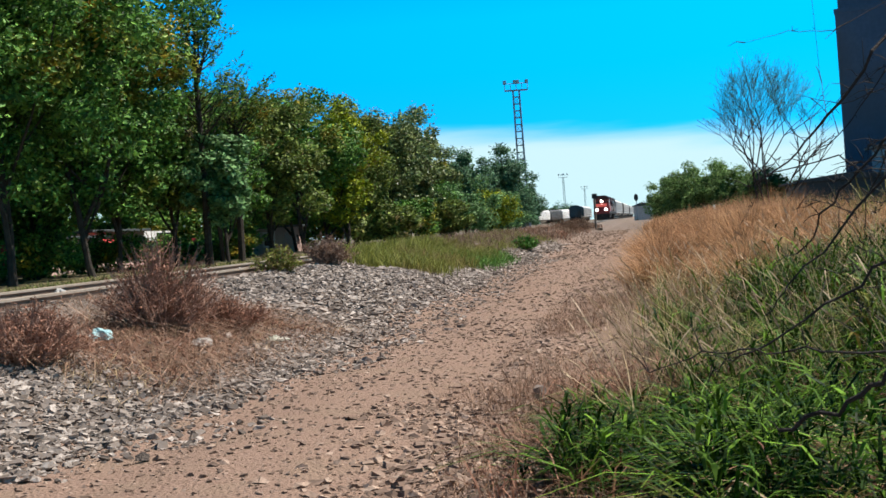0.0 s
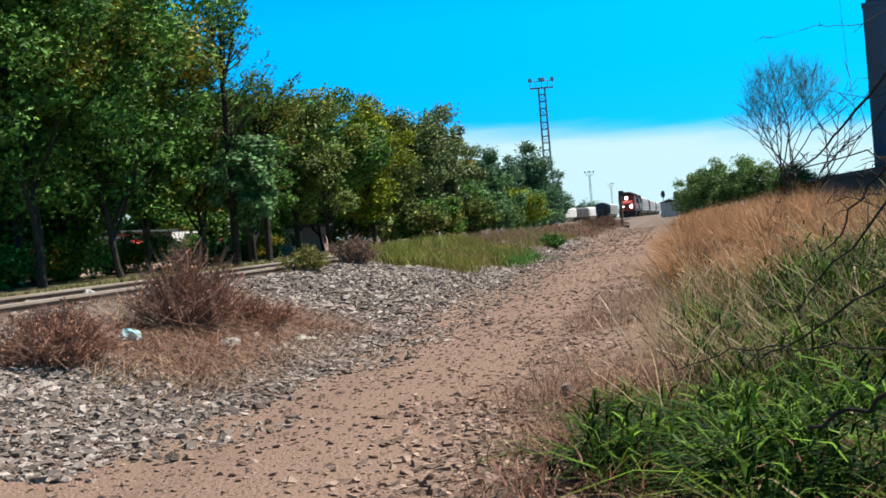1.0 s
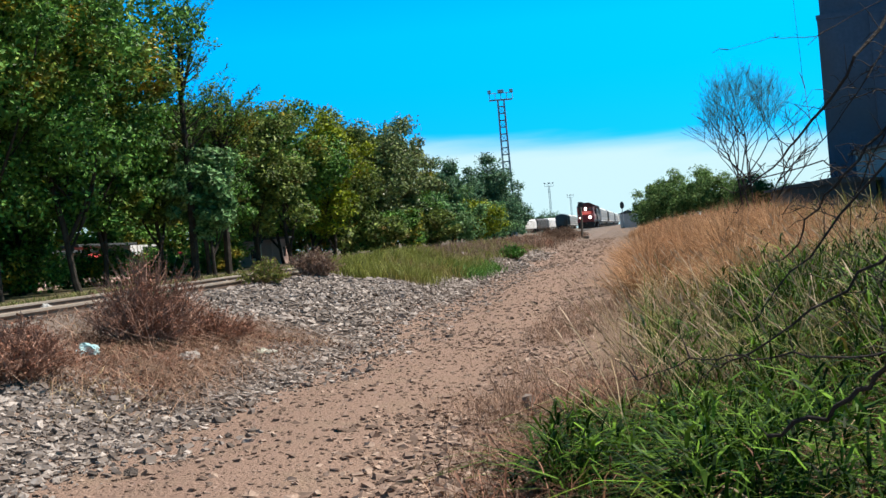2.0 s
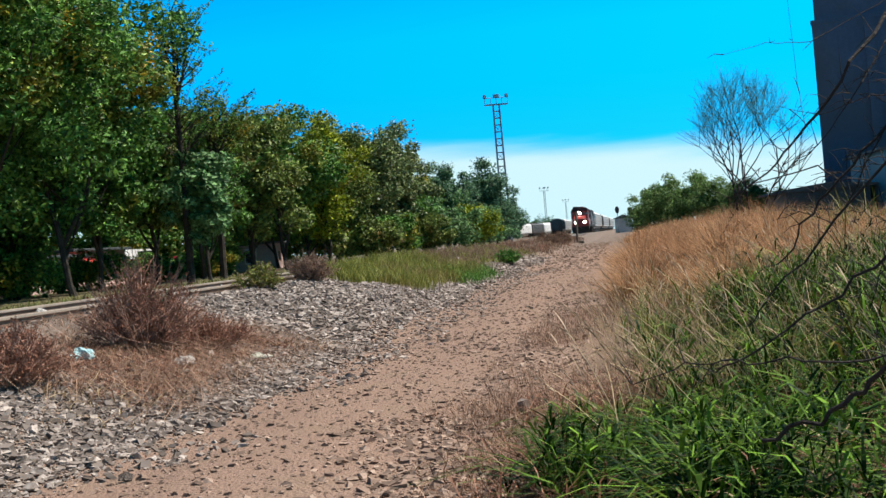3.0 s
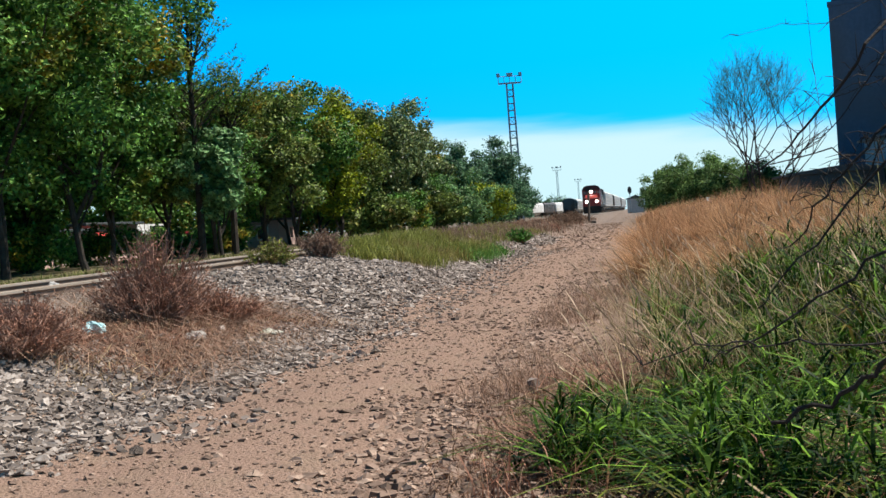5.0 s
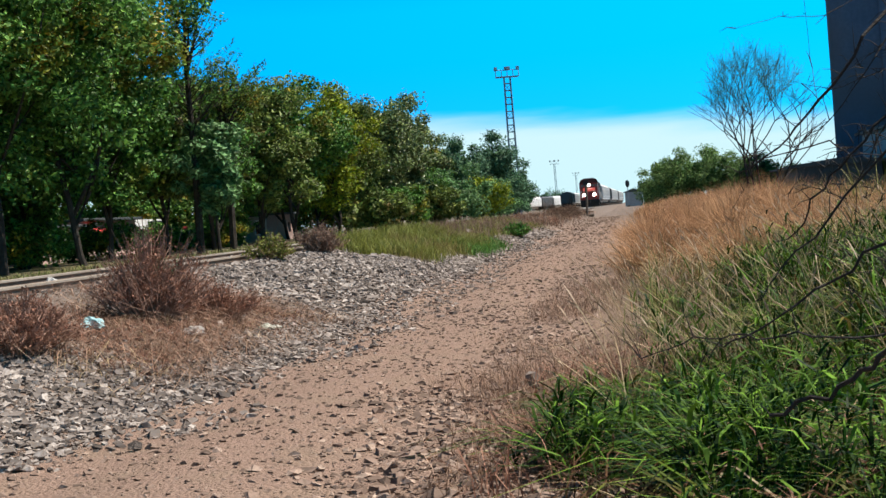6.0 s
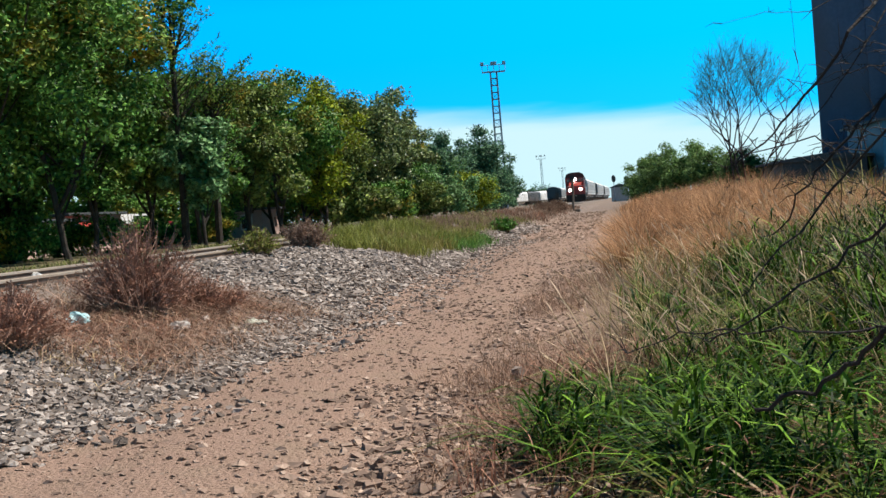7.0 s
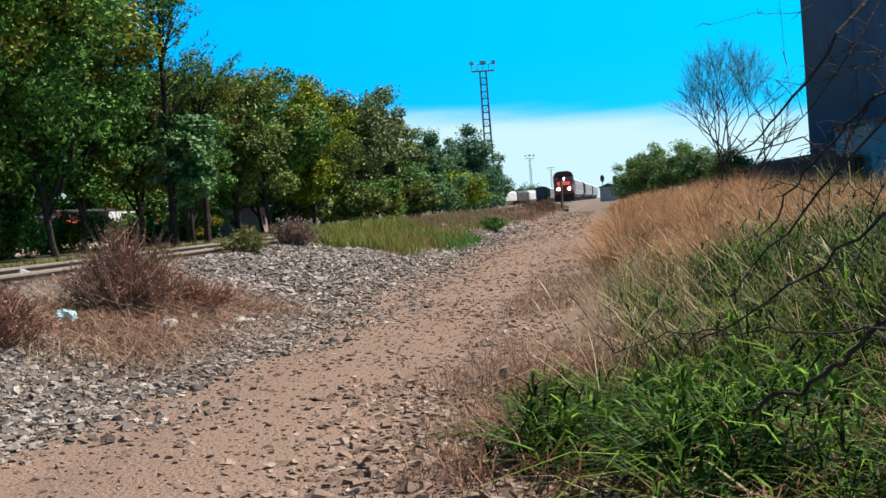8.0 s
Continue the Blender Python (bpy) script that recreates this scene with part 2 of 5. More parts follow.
class Build:
    """Gathers the corners and faces of one mesh."""

    def __init__(self):
        self.v, self.f = [], []

    def add(self, verts, faces):
        k = len(self.v)
        self.v += [tuple(p) for p in verts]
        self.f += [tuple(i + k for i in f) for f in faces]
        return self

    def box(self, x0, x1, y0, y1, z0, z1, chamfer=0.0):
        c = min(chamfer, (x1 - x0) / 3, (y1 - y0) / 3, (z1 - z0) / 3)
        if c <= 0:
            v = [(x, y, z) for z in (z0, z1) for x, y in ((x0, y0), (x1, y0), (x1, y1), (x0, y1))]
            return self.add(v, [(3, 2, 1, 0), (4, 5, 6, 7), (0, 1, 5, 4), (1, 2, 6, 5), (2, 3, 7, 6), (3, 0, 4, 7)])
        ring = [(x0 + c, y0), (x1 - c, y0), (x1, y0 + c), (x1, y1 - c), (x1 - c, y1), (x0 + c, y1), (x0, y1 - c), (x0, y0 + c)]
        mx, my = (x0 + x1) / 2, (y0 + y1) / 2
        inner = [(x + (c if x < mx else -c) * 0.7, y + (c if y < my else -c) * 0.7) for x, y in ring]
        v = [(*p, z0) for p in inner] + [(*p, z0 + c) for p in ring] + [(*p, z1 - c) for p in ring] + [(*p, z1) for p in inner]
        f = [tuple(range(7, -1, -1)), tuple(range(24, 32))]
        for r in range(3):
            f += [(r * 8 + i, r * 8 + (i + 1) % 8, r * 8 + 8 + (i + 1) % 8, r * 8 + 8 + i) for i in range(8)]
        return self.add(v, f)

    def tube(self, path, radii, sides=6):
        path = [Vector(p) for p in path]
        if not hasattr(radii, "__len__"):
            radii = [radii] * len(path)
        v, f = [], []
        for i, p in enumerate(path):
            d = (path[min(i + 1, len(path) - 1)] - path[max(i - 1, 0)]).normalized()
            a = d.cross(Vector((0.31, 0.17, 0.93)) if abs(d.z) < 0.9 else Vector((1, 0, 0))).normalized()
            b = d.cross(a)
            v += [p + (a * math.cos(k * 2 * math.pi / sides) + b * math.sin(k * 2 * math.pi / sides)) * radii[i] for k in range(sides)]
        for i in range(len(path) - 1):
            f += [(i * sides + k, i * sides + (k + 1) % sides, (i + 1) * sides + (k + 1) % sides, (i + 1) * sides + k) for k in range(sides)]
        f += [tuple(range(sides - 1, -1, -1)), tuple(range(len(v) - sides, len(v)))]
        return self.add(v, f)

    def prism(self, outline, axis, a, b):
        """A flat outline pushed along an axis from a to b."""
        n = len(outline)
        put = {"x": lambda p, w: (w, p[0], p[1]), "y": lambda p, w: (p[0], w, p[1]), "z": lambda p, w: (p[0], p[1], w)}[axis]
        v = [put(p, a) for p in outline] + [put(p, b) for p in outline]
        return self.add(v, [tuple(range(n - 1, -1, -1)), tuple(range(n, 2 * n))] + [(i, (i + 1) % n, n + (i + 1) % n, n + i) for i in range(n)])

    def mesh(self, name, material, smooth=False):
        me = bpy.data.meshes.new(name)
        me.from_pydata(self.v, [], self.f)
        bm = bmesh.new()
        bm.from_mesh(me)
        bmesh.ops.recalc_face_normals(bm, faces=bm.faces)
        bm.to_mesh(me)
        bm.free()
        me.materials.append(material)
        if smooth:
            me.polygons.foreach_set("use_smooth", [True] * len(me.polygons))
        return me


def part(name, build, material, parent, label="", smooth=False, at=None):
    ob = new(name, build.mesh(name, material, smooth))
    ob.parent = parent
    if at is not None:
        ob.matrix_basis = at
    return tagged(ob, label) if label else ob


def holder(name, m, label, category, group="", kind=""):
    ob = new(name)
    ob.matrix_basis = m
    return tagged(ob, label, category, group, kind)


def arrays_mesh(name, verts, faces, material, smooth=False):
    """A mesh from one array of corners and one of equal faces."""
    me = bpy.data.meshes.new(name)
    n, k = faces.shape
    me.vertices.add(len(verts))
    me.vertices.foreach_set("co", np.ascontiguousarray(verts, dtype=np.float32).ravel())
    me.loops.add(n * k)
    me.loops.foreach_set("vertex_index", np.ascontiguousarray(faces, dtype=np.int32).ravel())
    me.polygons.add(n)
    me.polygons.foreach_set("loop_start", np.arange(0, n * k, k, dtype=np.int32))
    me.update(calc_edges=True)
    me.validate()
    me.polygons.foreach_set("use_smooth", np.full(len(me.polygons), smooth))
    me.materials.append(material)
    return me


rng = np.random.default_rng(7)


def blades_mesh(name, base, height, width, lean, material, heading=None, spread=math.pi, droop=1.0):
    """Grass blades as bent tapering strips. base: n x 3; height, width, lean: arrays of n."""
    n = len(base)
    az = rng.uniform(-math.pi, math.pi, n) if heading is None else heading + rng.normal(0, spread, n)
    out = np.stack([np.cos(az), np.sin(az), np.zeros(n)], 1)
    face = az + rng.normal(0, 0.6, n) + math.pi / 2
    side = np.stack([np.cos(face), np.sin(face), np.zeros(n)], 1)
    levels = np.array([0.0, 0.35, 0.7, 1.0])
    wide = np.array([0.7, 1.0, 0.75, 0.12])
    v = np.zeros((n, 8, 3))
    for i, (s, w) in enumerate(zip(levels, wide)):
        c = base + out * (lean * height * s ** 2)[:, None]
        c[:, 2] += height * (s - droop * 0.45 * lean * s ** 3)
        v[:, 2 * i] = c - side * (width * w / 2)[:, None]
        v[:, 2 * i + 1] = c + side * (width * w / 2)[:, None]
    quad = np.array([[0, 1, 3, 2], [2, 3, 5, 4], [4, 5, 7, 6]])
    f = (np.arange(n)[:, None, None] * 8 + quad[None]).reshape(-1, 4)
    return arrays_mesh(name, v.reshape(-1, 3), f, material)


def leaves_mesh(name, centre, size, material, up=0.35, slim=0.55, outward=None):
    """Leaves as small folded diamonds, turned at random or facing out of their clump."""
    n = len(centre)
    a = rng.normal(0, 1, (n, 3))
    a[:, 2] = a[:, 2] * 0.7 - 0.25
    a /= np.linalg.norm(a, axis=1)[:, None]
    nrm = rng.normal(0, 1, (n, 3))
    nrm[:, 2] = np.abs(nrm[:, 2]) + up
    if outward is not None:
        nrm = nrm * 0.55 + outward * 1.5
    b = np.cross(nrm, a)
    b /= np.linalg.norm(b, axis=1)[:, None] + 1e-9
    up_v = np.cross(a, b)
    s = size[:, None]
    v = np.zeros((n, 4, 3))
    v[:, 0] = centre - a * s * 0.5
    v[:, 1] = centre + b * s * slim * 0.5 + up_v * s * 0.12
    v[:, 2] = centre + a * s * 0.5
    v[:, 3] = centre - b * s * slim * 0.5 + up_v * s * 0.12
    f = (np.arange(n)[:, None] * 4 + np.array([[0, 1, 2, 3]])).reshape(-1, 4)
    return arrays_mesh(name, v.reshape(-1, 3), f, material)


CUBE_V = np.array([(x, y, z) for z in (-0.8, 0.8) for x, y in ((-0.8, -0.8), (0.8, -0.8), (0.8, 0.8), (-0.8, 0.8))])
CUBE_F = np.array([(3, 2, 1, 0), (4, 5, 6, 7), (0, 1, 5, 4), (1, 2, 6, 5), (2, 3, 7, 6), (3, 0, 4, 7)])


def rocks_mesh(name, base, size, material, flat=0.55):
    """Broken stones: skewed blocks, each turned and squashed its own way."""
    n = len(base)
    q = rng.normal(0, 1, (n, 4))
    q /= np.linalg.norm(q, axis=1)[:, None]
    w, x, y, z = q.T
    rot = np.stack([np.stack([1 - 2 * (y * y + z * z), 2 * (x * y - z * w), 2 * (x * z + y * w)], 1),
                    np.stack([2 * (x * y + z * w), 1 - 2 * (x * x + z * z), 2 * (y * z - x * w)], 1),
                    np.stack([2 * (x * z - y * w), 2 * (y * z + x * w), 1 - 2 * (x * x + y * y)], 1)], 1)
    shape = (CUBE_V[None] + rng.uniform(-0.42, 0.42, (n, 8, 3))) * rng.uniform(0.35, 1.35, (n, 1, 3))
    v = np.einsum("nij,nkj->nki", rot, shape)
    v[:, :, 2] *= flat
    v = v * (size * 0.5)[:, None, None] + base[:, None, :]
    f = (np.arange(n)[:, None, None] * 8 + CUBE_F[None]).reshape(-1, 4)
    return arrays_mesh(name, v.reshape(-1, 3), f, material)


def step(a, b, x):
    t = np.clip((np.asarray(x, dtype=float) - a) / (b - a), 0, 1)
    return t * t * (3 - 2 * t)


def lumps(x, y, s, seed):
    """Cheap smooth unevenness, about -1 to 1."""
    r = np.random.default_rng(seed)
    out = 0
    for _ in range(6):
        kx, ky, ph = r.normal(0, 1, 2).tolist() + [r.uniform(0, 6.28)]
        out = out + np.sin((x * kx + y * ky) * s + ph)
    return out / 3.5


def track_shift(y):
    """How far the line bends sideways from its near course."""
    y = np.asarray(y, dtype=float)
    return 0.9 * step(95, 170, y) * step(240, 180, y) + 0.013 * np.maximum(0.0, y - 245.0)


def land(x, y):
    """Height of the ground: lane at 0, the line's bank on one side, a weedy bank on the other."""
    x, y = np.asarray(x, dtype=float), np.asarray(y, dtype=float)
    xl = x - track_shift(y)
    left = 0.33 * step(-3.2, -4.7, xl) + 0.33 * step(-4.7, -5.65, xl) - 0.24 * step(-8.6, -11.0, xl)
    heap = 0.17 * step(-3.1, -4.0, x) * step(-5.6, -4.6, x) * step(13, 17, y) * step(30, 22, y)
    near = 0.35 + 0.65 * step(3, 16, y)
    right = (0.62 * step(-0.7, 2.8, x) - 0.22 * step(3.2, 7.0, x)) * near * (1 - step(60, 170, y))
    ruts = -0.035 * np.exp(-((x + 1.25) / 0.28) ** 2) - 0.035 * np.exp(-((x + 2.75) / 0.28) ** 2)
    rough = 0.018 * lumps(x, y, 1.3, 3) + 0.05 * lumps(x, y, 0.35, 4) * (step(-0.9, 0.6, x) + step(-3.0, -4.2, x) * step(-5.8, -5.0, x))
    fade = 1 - step(150, 260, y)
    flat = step(-5.55, -5.75, xl) * step(-8.7, -8.5, xl)
    return (left + (heap + ruts + rough) * (1 - flat) * fade + right)


def on_land(x, y, dz=0.0):
    return np.stack([x, y, land(x, y) + dz], 1)


def ground():
    xs = np.concatenate([[-4000, -1500, -600, -250, -120, -70, -45, -30, -22, -16], np.arange(-13, -6, 0.5), np.arange(-6, 4.0, 0.14),
                         np.arange(4, 9, 0.5), [10, 13, 18, 26, 40, 70, 130, 260, 600, 1500, 4000]])
    ys = np.concatenate([[-300, -60, -20, -8, -3, 0], np.arange(1, 22, 0.16), np.arange(22, 50, 0.5), np.arange(50, 130, 2.0),
                         [140, 160, 185, 215, 250, 300, 380, 500, 700, 1000, 1600, 2600, 4500]])
    gx, gy = np.meshgrid(xs, ys)
    v = np.stack([gx.ravel(), gy.ravel(), land(gx, gy).ravel()], 1)
    w, h = len(xs), len(ys)
    i = (np.arange(h - 1)[:, None] * w + np.arange(w - 1)[None]).ravel()
    f = np.stack([i, i + 1, i + w + 1, i + w], 1)
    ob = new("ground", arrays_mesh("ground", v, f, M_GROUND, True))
    return tagged(ob, "packed tan dirt lane with weedy banks and ballast dust", "ground", kind="structure")


ground()

# ---- the railway line ----
TRACK_X, RAIL_TOP, GAUGE = -6.72, 0.77, 1.505


def track_x(y):
    return TRACK_X + float(track_shift(y))


def track_pose(y):
    slope = (track_x(y + 1) - track_x(y - 1)) / 2
    return pose(track_x(y), y, RAIL_TOP, 0, 0, -math.degrees(math.atan(slope)))


M_RAILHEAD = surface("worn_rail_head", (0.34, 0.27, 0.21), (0.46, 0.39, 0.32), 2, 40, 0.45, 0.4, 0.05)
RAIL_SHAPE = [(-0.07, 0), (0.07, 0), (0.07, 0.015), (0.012, 0.035), (0.012, 0.125), (0.036, 0.14), (0.036, 0.165), (0.028, 0.172),
              (-0.028, 0.172), (-0.036, 0.165), (-0.036, 0.14), (-0.012, 0.125), (-0.012, 0.035), (-0.07, 0.015)]


def rail(parent, side):
    ys = [-30, 0, 20, 50, 80, 95, 105, 115, 125, 135, 145, 155, 165, 175, 185, 195, 205, 215, 225, 235, 245, 255, 300, 400, 500, 620]
    v, f, n = [], [], len(RAIL_SHAPE)
    for y in ys:
        v += [(track_x(y) + side * GAUGE / 2 + px, y, RAIL_TOP - 0.172 + pz) for px, pz in RAIL_SHAPE]
    for i in range(len(ys) - 1):
        f += [(i * n + k, i * n + (k + 1) % n, (i + 1) * n + (k + 1) % n, (i + 1) * n + k) for k in range(n)]
    ob = part("rail", Build().add(v, f), M_RAIL, parent)
    head, edge = Build(), [(-0.030, 0.1725), (0.030, 0.1725), (0.034, 0.168), (0.037, 0.162), (0.037, 0.142), (-0.037, 0.142), (-0.037, 0.162), (-0.034, 0.168)]
    v, f = [], []
    for y in ys:
        v += [(track_x(y) + side * GAUGE / 2 + px, y, RAIL_TOP - 0.172 + pz) for px, pz in edge]
    for i in range(len(ys) - 1):
        f += [(i * 8 + k, i * 8 + (k + 1) % 8, (i + 1) * 8 + (k + 1) % 8, (i + 1) * 8 + k) for k in range(8)]
    part("head", head.add(v, f), M_RAILHEAD, ob, "worn pale rail head")


def railway():
    track = holder("railway_track", pose(0, 0, 0), "rusty railway track on weathered sleepers and ballast", "railway track", kind="structure")
    for side in (-1, 1):
        rail(track, side)
    tie = Build().box(-1.25, 1.25, -0.115, 0.115, -0.15, 0.0, 0.015).mesh("sleeper", M_TIE)
    for i in range(290):
        ob = new("sleeper", tie)
        ob.parent = track
        ob.matrix_basis = pose(track_x(6 + i * 0.6) + random.uniform(-0.03, 0.03), 6 + i * 0.6, RAIL_TOP - 0.098, 0, random.uniform(-0.5, 0.5), random.uniform(-1.2, 1.2))


railway()


# ---- trees and shrubs ----


def limb_path(a, b, bend, k=5):
    a, b = Vector(a), Vector(b)
    side = Vector((random.uniform(-1, 1), random.uniform(-1, 1), random.uniform(-0.2, 0.6))) * (b - a).length * bend
    return [a.lerp(b, i / (k - 1)) + side * math.sin(math.pi * i / (k - 1)) for i in range(k)]


def tree(x, y, h, r, leaf, label, low=1.8, leaves=6000, size=0.26, clusters=42, trunk=0.17, name="tree", lean=0.0, group="trees along the line", pointed=0.0, fill=0.33):
    """A broadleaf tree: forked trunk, limbs out to clusters, and a crown of loose leaves with gaps."""
    leaves, clusters, size = int(leaves * 2.3), int(clusters * 1.35), size * 0.76
    z = float(land(x, y))
    thing = holder(name, pose(x, y, z), label, "tree", group)
    cz, rz = (h + low) / 2, (h - low) / 2
    centres = []
    while len(centres) < clusters:
        d = rng.normal(0, 1, 3)
        d /= np.linalg.norm(d)
        rad = rng.uniform(0.35, 1.0) ** 0.5
        up = d[2] * rad
        narrow = 1 - pointed * max(0.0, up + 0.2)
        grow = 1 + 0.22 * math.sin(3 * math.atan2(d[1], d[0]) + x) + rng.uniform(-0.12, 0.16)
        centres.append((d[0] * rad * r * narrow * grow + lean * (up + 1), d[1] * rad * r * narrow * grow, cz + up * rz * (0.92 + 0.1 * grow)))
    centres = np.array(centres)
    b = Build()
    fork = max(0.5, low * random.uniform(0.6, 0.9))
    top = (lean * 0.8, 0, h * 0.8)
    trunk *= 0.75
    sway = [random.uniform(-0.28, 0.28) for _ in range(2)]
    b.tube([(0, 0, -0.15), (sway[0] * 0.4, sway[1] * 0.4, 0.4), (sway[0], sway[1], fork)] + [tuple(p) for p in limb_path((sway[0], sway[1], fork), top, 0.08)[1:]],
           [trunk * 1.35, trunk, trunk * 0.9, trunk * 0.7, trunk * 0.5, trunk * 0.3, trunk * 0.1], 8)
    for k in range(2):
        a, far = random.uniform(0, 6.28), r * random.uniform(0.35, 0.6)
        b.tube(limb_path((sway[0] * 0.6, sway[1] * 0.6, fork * random.uniform(0.45, 0.8)), (math.cos(a) * far, math.sin(a) * far, fork + 0.3 * (h - fork)), 0.10),
               [trunk * 0.75, trunk * 0.6, trunk * 0.45, trunk * 0.3, trunk * 0.12], 6)
    for c in centres[:26]:
        s = random.uniform(0.1, 0.7)
        a = Vector((0, 0, fork)).lerp(Vector(top), s)
        b.tube(limb_path(a, Vector(c), 0.12), [trunk * 0.42 * (1 - s * 0.5), trunk * 0.3, trunk * 0.2, trunk * 0.12, 0.012], 5)
    part("trunk", b, M_BARK, thing)
    pick = rng.integers(0, clusters, leaves)
    spread = r * fill * rng.uniform(0.55, 1.2, clusters)
    out = rng.normal(0, 1, (leaves, 3))
    out /= np.linalg.norm(out, axis=1)[:, None]
    off = out * (spread[pick] * rng.uniform(0.15, 1.0, leaves) ** 0.45)[:, None]
    off *= 1 + 0.35 * np.sin(out[:, :1] * 4 + pick[:, None]) * np.sin(out[:, 1:2] * 5 + 2.0 * pick[:, None])
    off[:, 2] *= 0.72
    pos = centres[pick] + off
    pos[:, 2] = np.maximum(pos[:, 2], low * 0.45)
    big = size * rng.uniform(0.5, 1.35, leaves)
    inner = np.clip(rng.normal(0, 0.28, (leaves // 4, 3)), -0.5, 0.5) * np.array([r, r, rz]) + np.array([lean, 0, cz])
    inner[:, 2] = np.maximum(inner[:, 2], low * 0.8)
    pos, big = np.concatenate([pos, inner]), np.concatenate([big, size * rng.uniform(1.0, 1.9, leaves // 4)])
    out = np.concatenate([out, rng.normal(0, 0.5, (leaves // 4, 3))])
    ob = new("crown", leaves_mesh("crown", pos, big, leaf, outward=out))
    ob.parent = thing
    return thing


def tall_feathery(x, y, h, low=0.45, count=60, wide=1.0, seed=3):
    """A thin upright tree that forks into leaders; branches sweep up, with tufts of narrow leaves near their ends."""
    thing = holder("feathery_tree", pose(x, y, float(land(x, y))), "tall thin tree with feathery upswept sparse branches", "tree", "trees along the line")
    rnd = random.Random(seed)
    b, pos = Build(), []
    fork = Vector((0.03, 0.02, h * 0.62))
    b.tube([(0, 0, -0.1), (0.06, 0, h * 0.3), tuple(fork)], [0.17, 0.14, 0.10], 7)
    leaders = [(Vector((0.05, 0, 0)), fork)]
    for dx, dy, top in ((-0.35, 0.1, 0.93), (0.15, -0.1, 1.0), (0.75, 0.2, 0.90), (0.4, -0.4, 0.8)):
        tip = Vector((dx * wide, dy, h * top))
        path = [fork.lerp(tip, t) + Vector((0.12 * dx * math.sin(3 * t), 0, 0)) for t in (0, 0.3, 0.6, 0.85, 1)]
        b.tube(path, [0.075, 0.055, 0.038, 0.02, 0.008], 6)
        leaders.append((fork, tip))
    for _ in range(count):
        a, e = rnd.choice(leaders[1:] + leaders[:1] * 2)
        s = rnd.uniform(0.1, 0.95) if a is fork else rnd.uniform(low / 0.62, 1.0)
        o = a.lerp(e, s)
        az, ln = rnd.uniform(0, 6.28), (1.25 - o.z / h) * 2.6 * rnd.uniform(0.5, 1.1) + 0.25
        go = Vector((math.cos(az) * ln * 0.7 * wide + 0.2 * ln, math.sin(az) * ln * 0.7, ln * rnd.uniform(0.55, 1.0)))
        path = [o + go * t + Vector((0, 0, 0.25 * ln * (t * t - t))) for t in (0, 0.35, 0.7, 1)]
        b.tube(path, [0.028, 0.02, 0.012, 0.005], 4)
        for t0 in (0.5, 0.72, 0.9, 1.02):
            c = o + go * t0 + Vector([rnd.gauss(0, 0.10) for _ in range(3)])
            for _ in range(rnd.choice((6, 10, 14))):
                pos.append(c + go.normalized() * rnd.gauss(0, 0.16) + Vector([rnd.gauss(0, 0.05) for _ in range(3)]))
    part("trunk", b, M_BARK, thing)
    pos = np.array([tuple(p) for p in pos])
    ob = new("crown", leaves_mesh("crown", pos, rng.uniform(0.10, 0.24, len(pos)), M_LEAF, 0.2, 0.32))
    ob.parent = thing


DENSE = "broad dark green tree with dense autumn-tinged crown"
YELLOWISH = "rounded yellow-green tree beside the railway line"
tree(-18.4, 35.5, 13.5, 4.3, M_LEAF, DENSE, 2.5, 15500, 0.26, 60, 0.18, fill=0.30)
tree(-18.3, 41.0, 13.2, 3.1, M_LEAF, DENSE, 2.5, 15500, 0.26, 58, 0.16)
tree(-19.7, 46.5, 10.6, 2.2, M_LEAF, DENSE, 2.3, 9000, 0.26, 46, 0.14)
tree(-20.0, 53.5, 9.0, 2.5, M_LEAF_OLIVE, "olive green tree with browning leaves", 2.0, 7000, 0.27, 38, 0.14)
# the next two are added to block sun and sky from the undergrowth
tree(-21.6, 39.8, 11.5, 3.4, M_LEAF, DENSE, 1.4, 9000, 0.27, 54, 0.16)
tree(-22.6, 45.5, 10.0, 3.0, M_LEAF, DENSE, 1.4, 8000, 0.27, 50, 0.16)
tall_feathery(-17.1, 49.4, 11.6, 0.4, 105, 1.0)
tall_feathery(-17.2, 54.0, 8.2, 0.3, 85, 1.4, 8)
tree(-16.5, 50.0, 5.2, 1.35, M_LEAF_LIGHT, "small tree with pale drooping fresh leaves", 1.6, 4200, 0.29, 30, 0.10)
tree(-19.4, 58.0, 7.9, 2.3, M_LEAF, DENSE, 1.9, 6000, 0.28, 32, 0.15)
tree(-18.3, 63.0, 8.2, 2.9, M_LEAF_OLIVE, "olive green tree with browning leaves", 1.8, 6500, 0.30, 32, 0.16)
tree(-18.8, 71.0, 9.2, 3.0, M_LEAF, DENSE, 1.8, 6500, 0.31, 32, 0.17)
tree(-18.0, 78.0, 9.6, 2.6, M_LEAF_YELLOW, YELLOWISH, 1.8, 5200, 0.30, 34, 0.14)
tree(-19.6, 88.0, 10.3, 2.8, M_LEAF_OLIVE, "olive green tree with browning leaves", 1.6, 5200, 0.33, 38, 0.17)
tree(-18.4, 96.0, 11.5, 3.4, M_LEAF_WAXY, "dark dense tree with pale glossy leaf tips", 1.0, 6400, 0.34, 42, 0.18)
tree(-18.2, 105.0, 10.9, 2.9, M_LEAF_WAXY, "dark dense tree with pale glossy leaf tips", 1.0, 6000, 0.36, 40, 0.16)
tree(-19.2, 113.0, 9.2, 2.7, M_LEAF, DENSE, 1.0, 5000, 0.36, 38, 0.16)
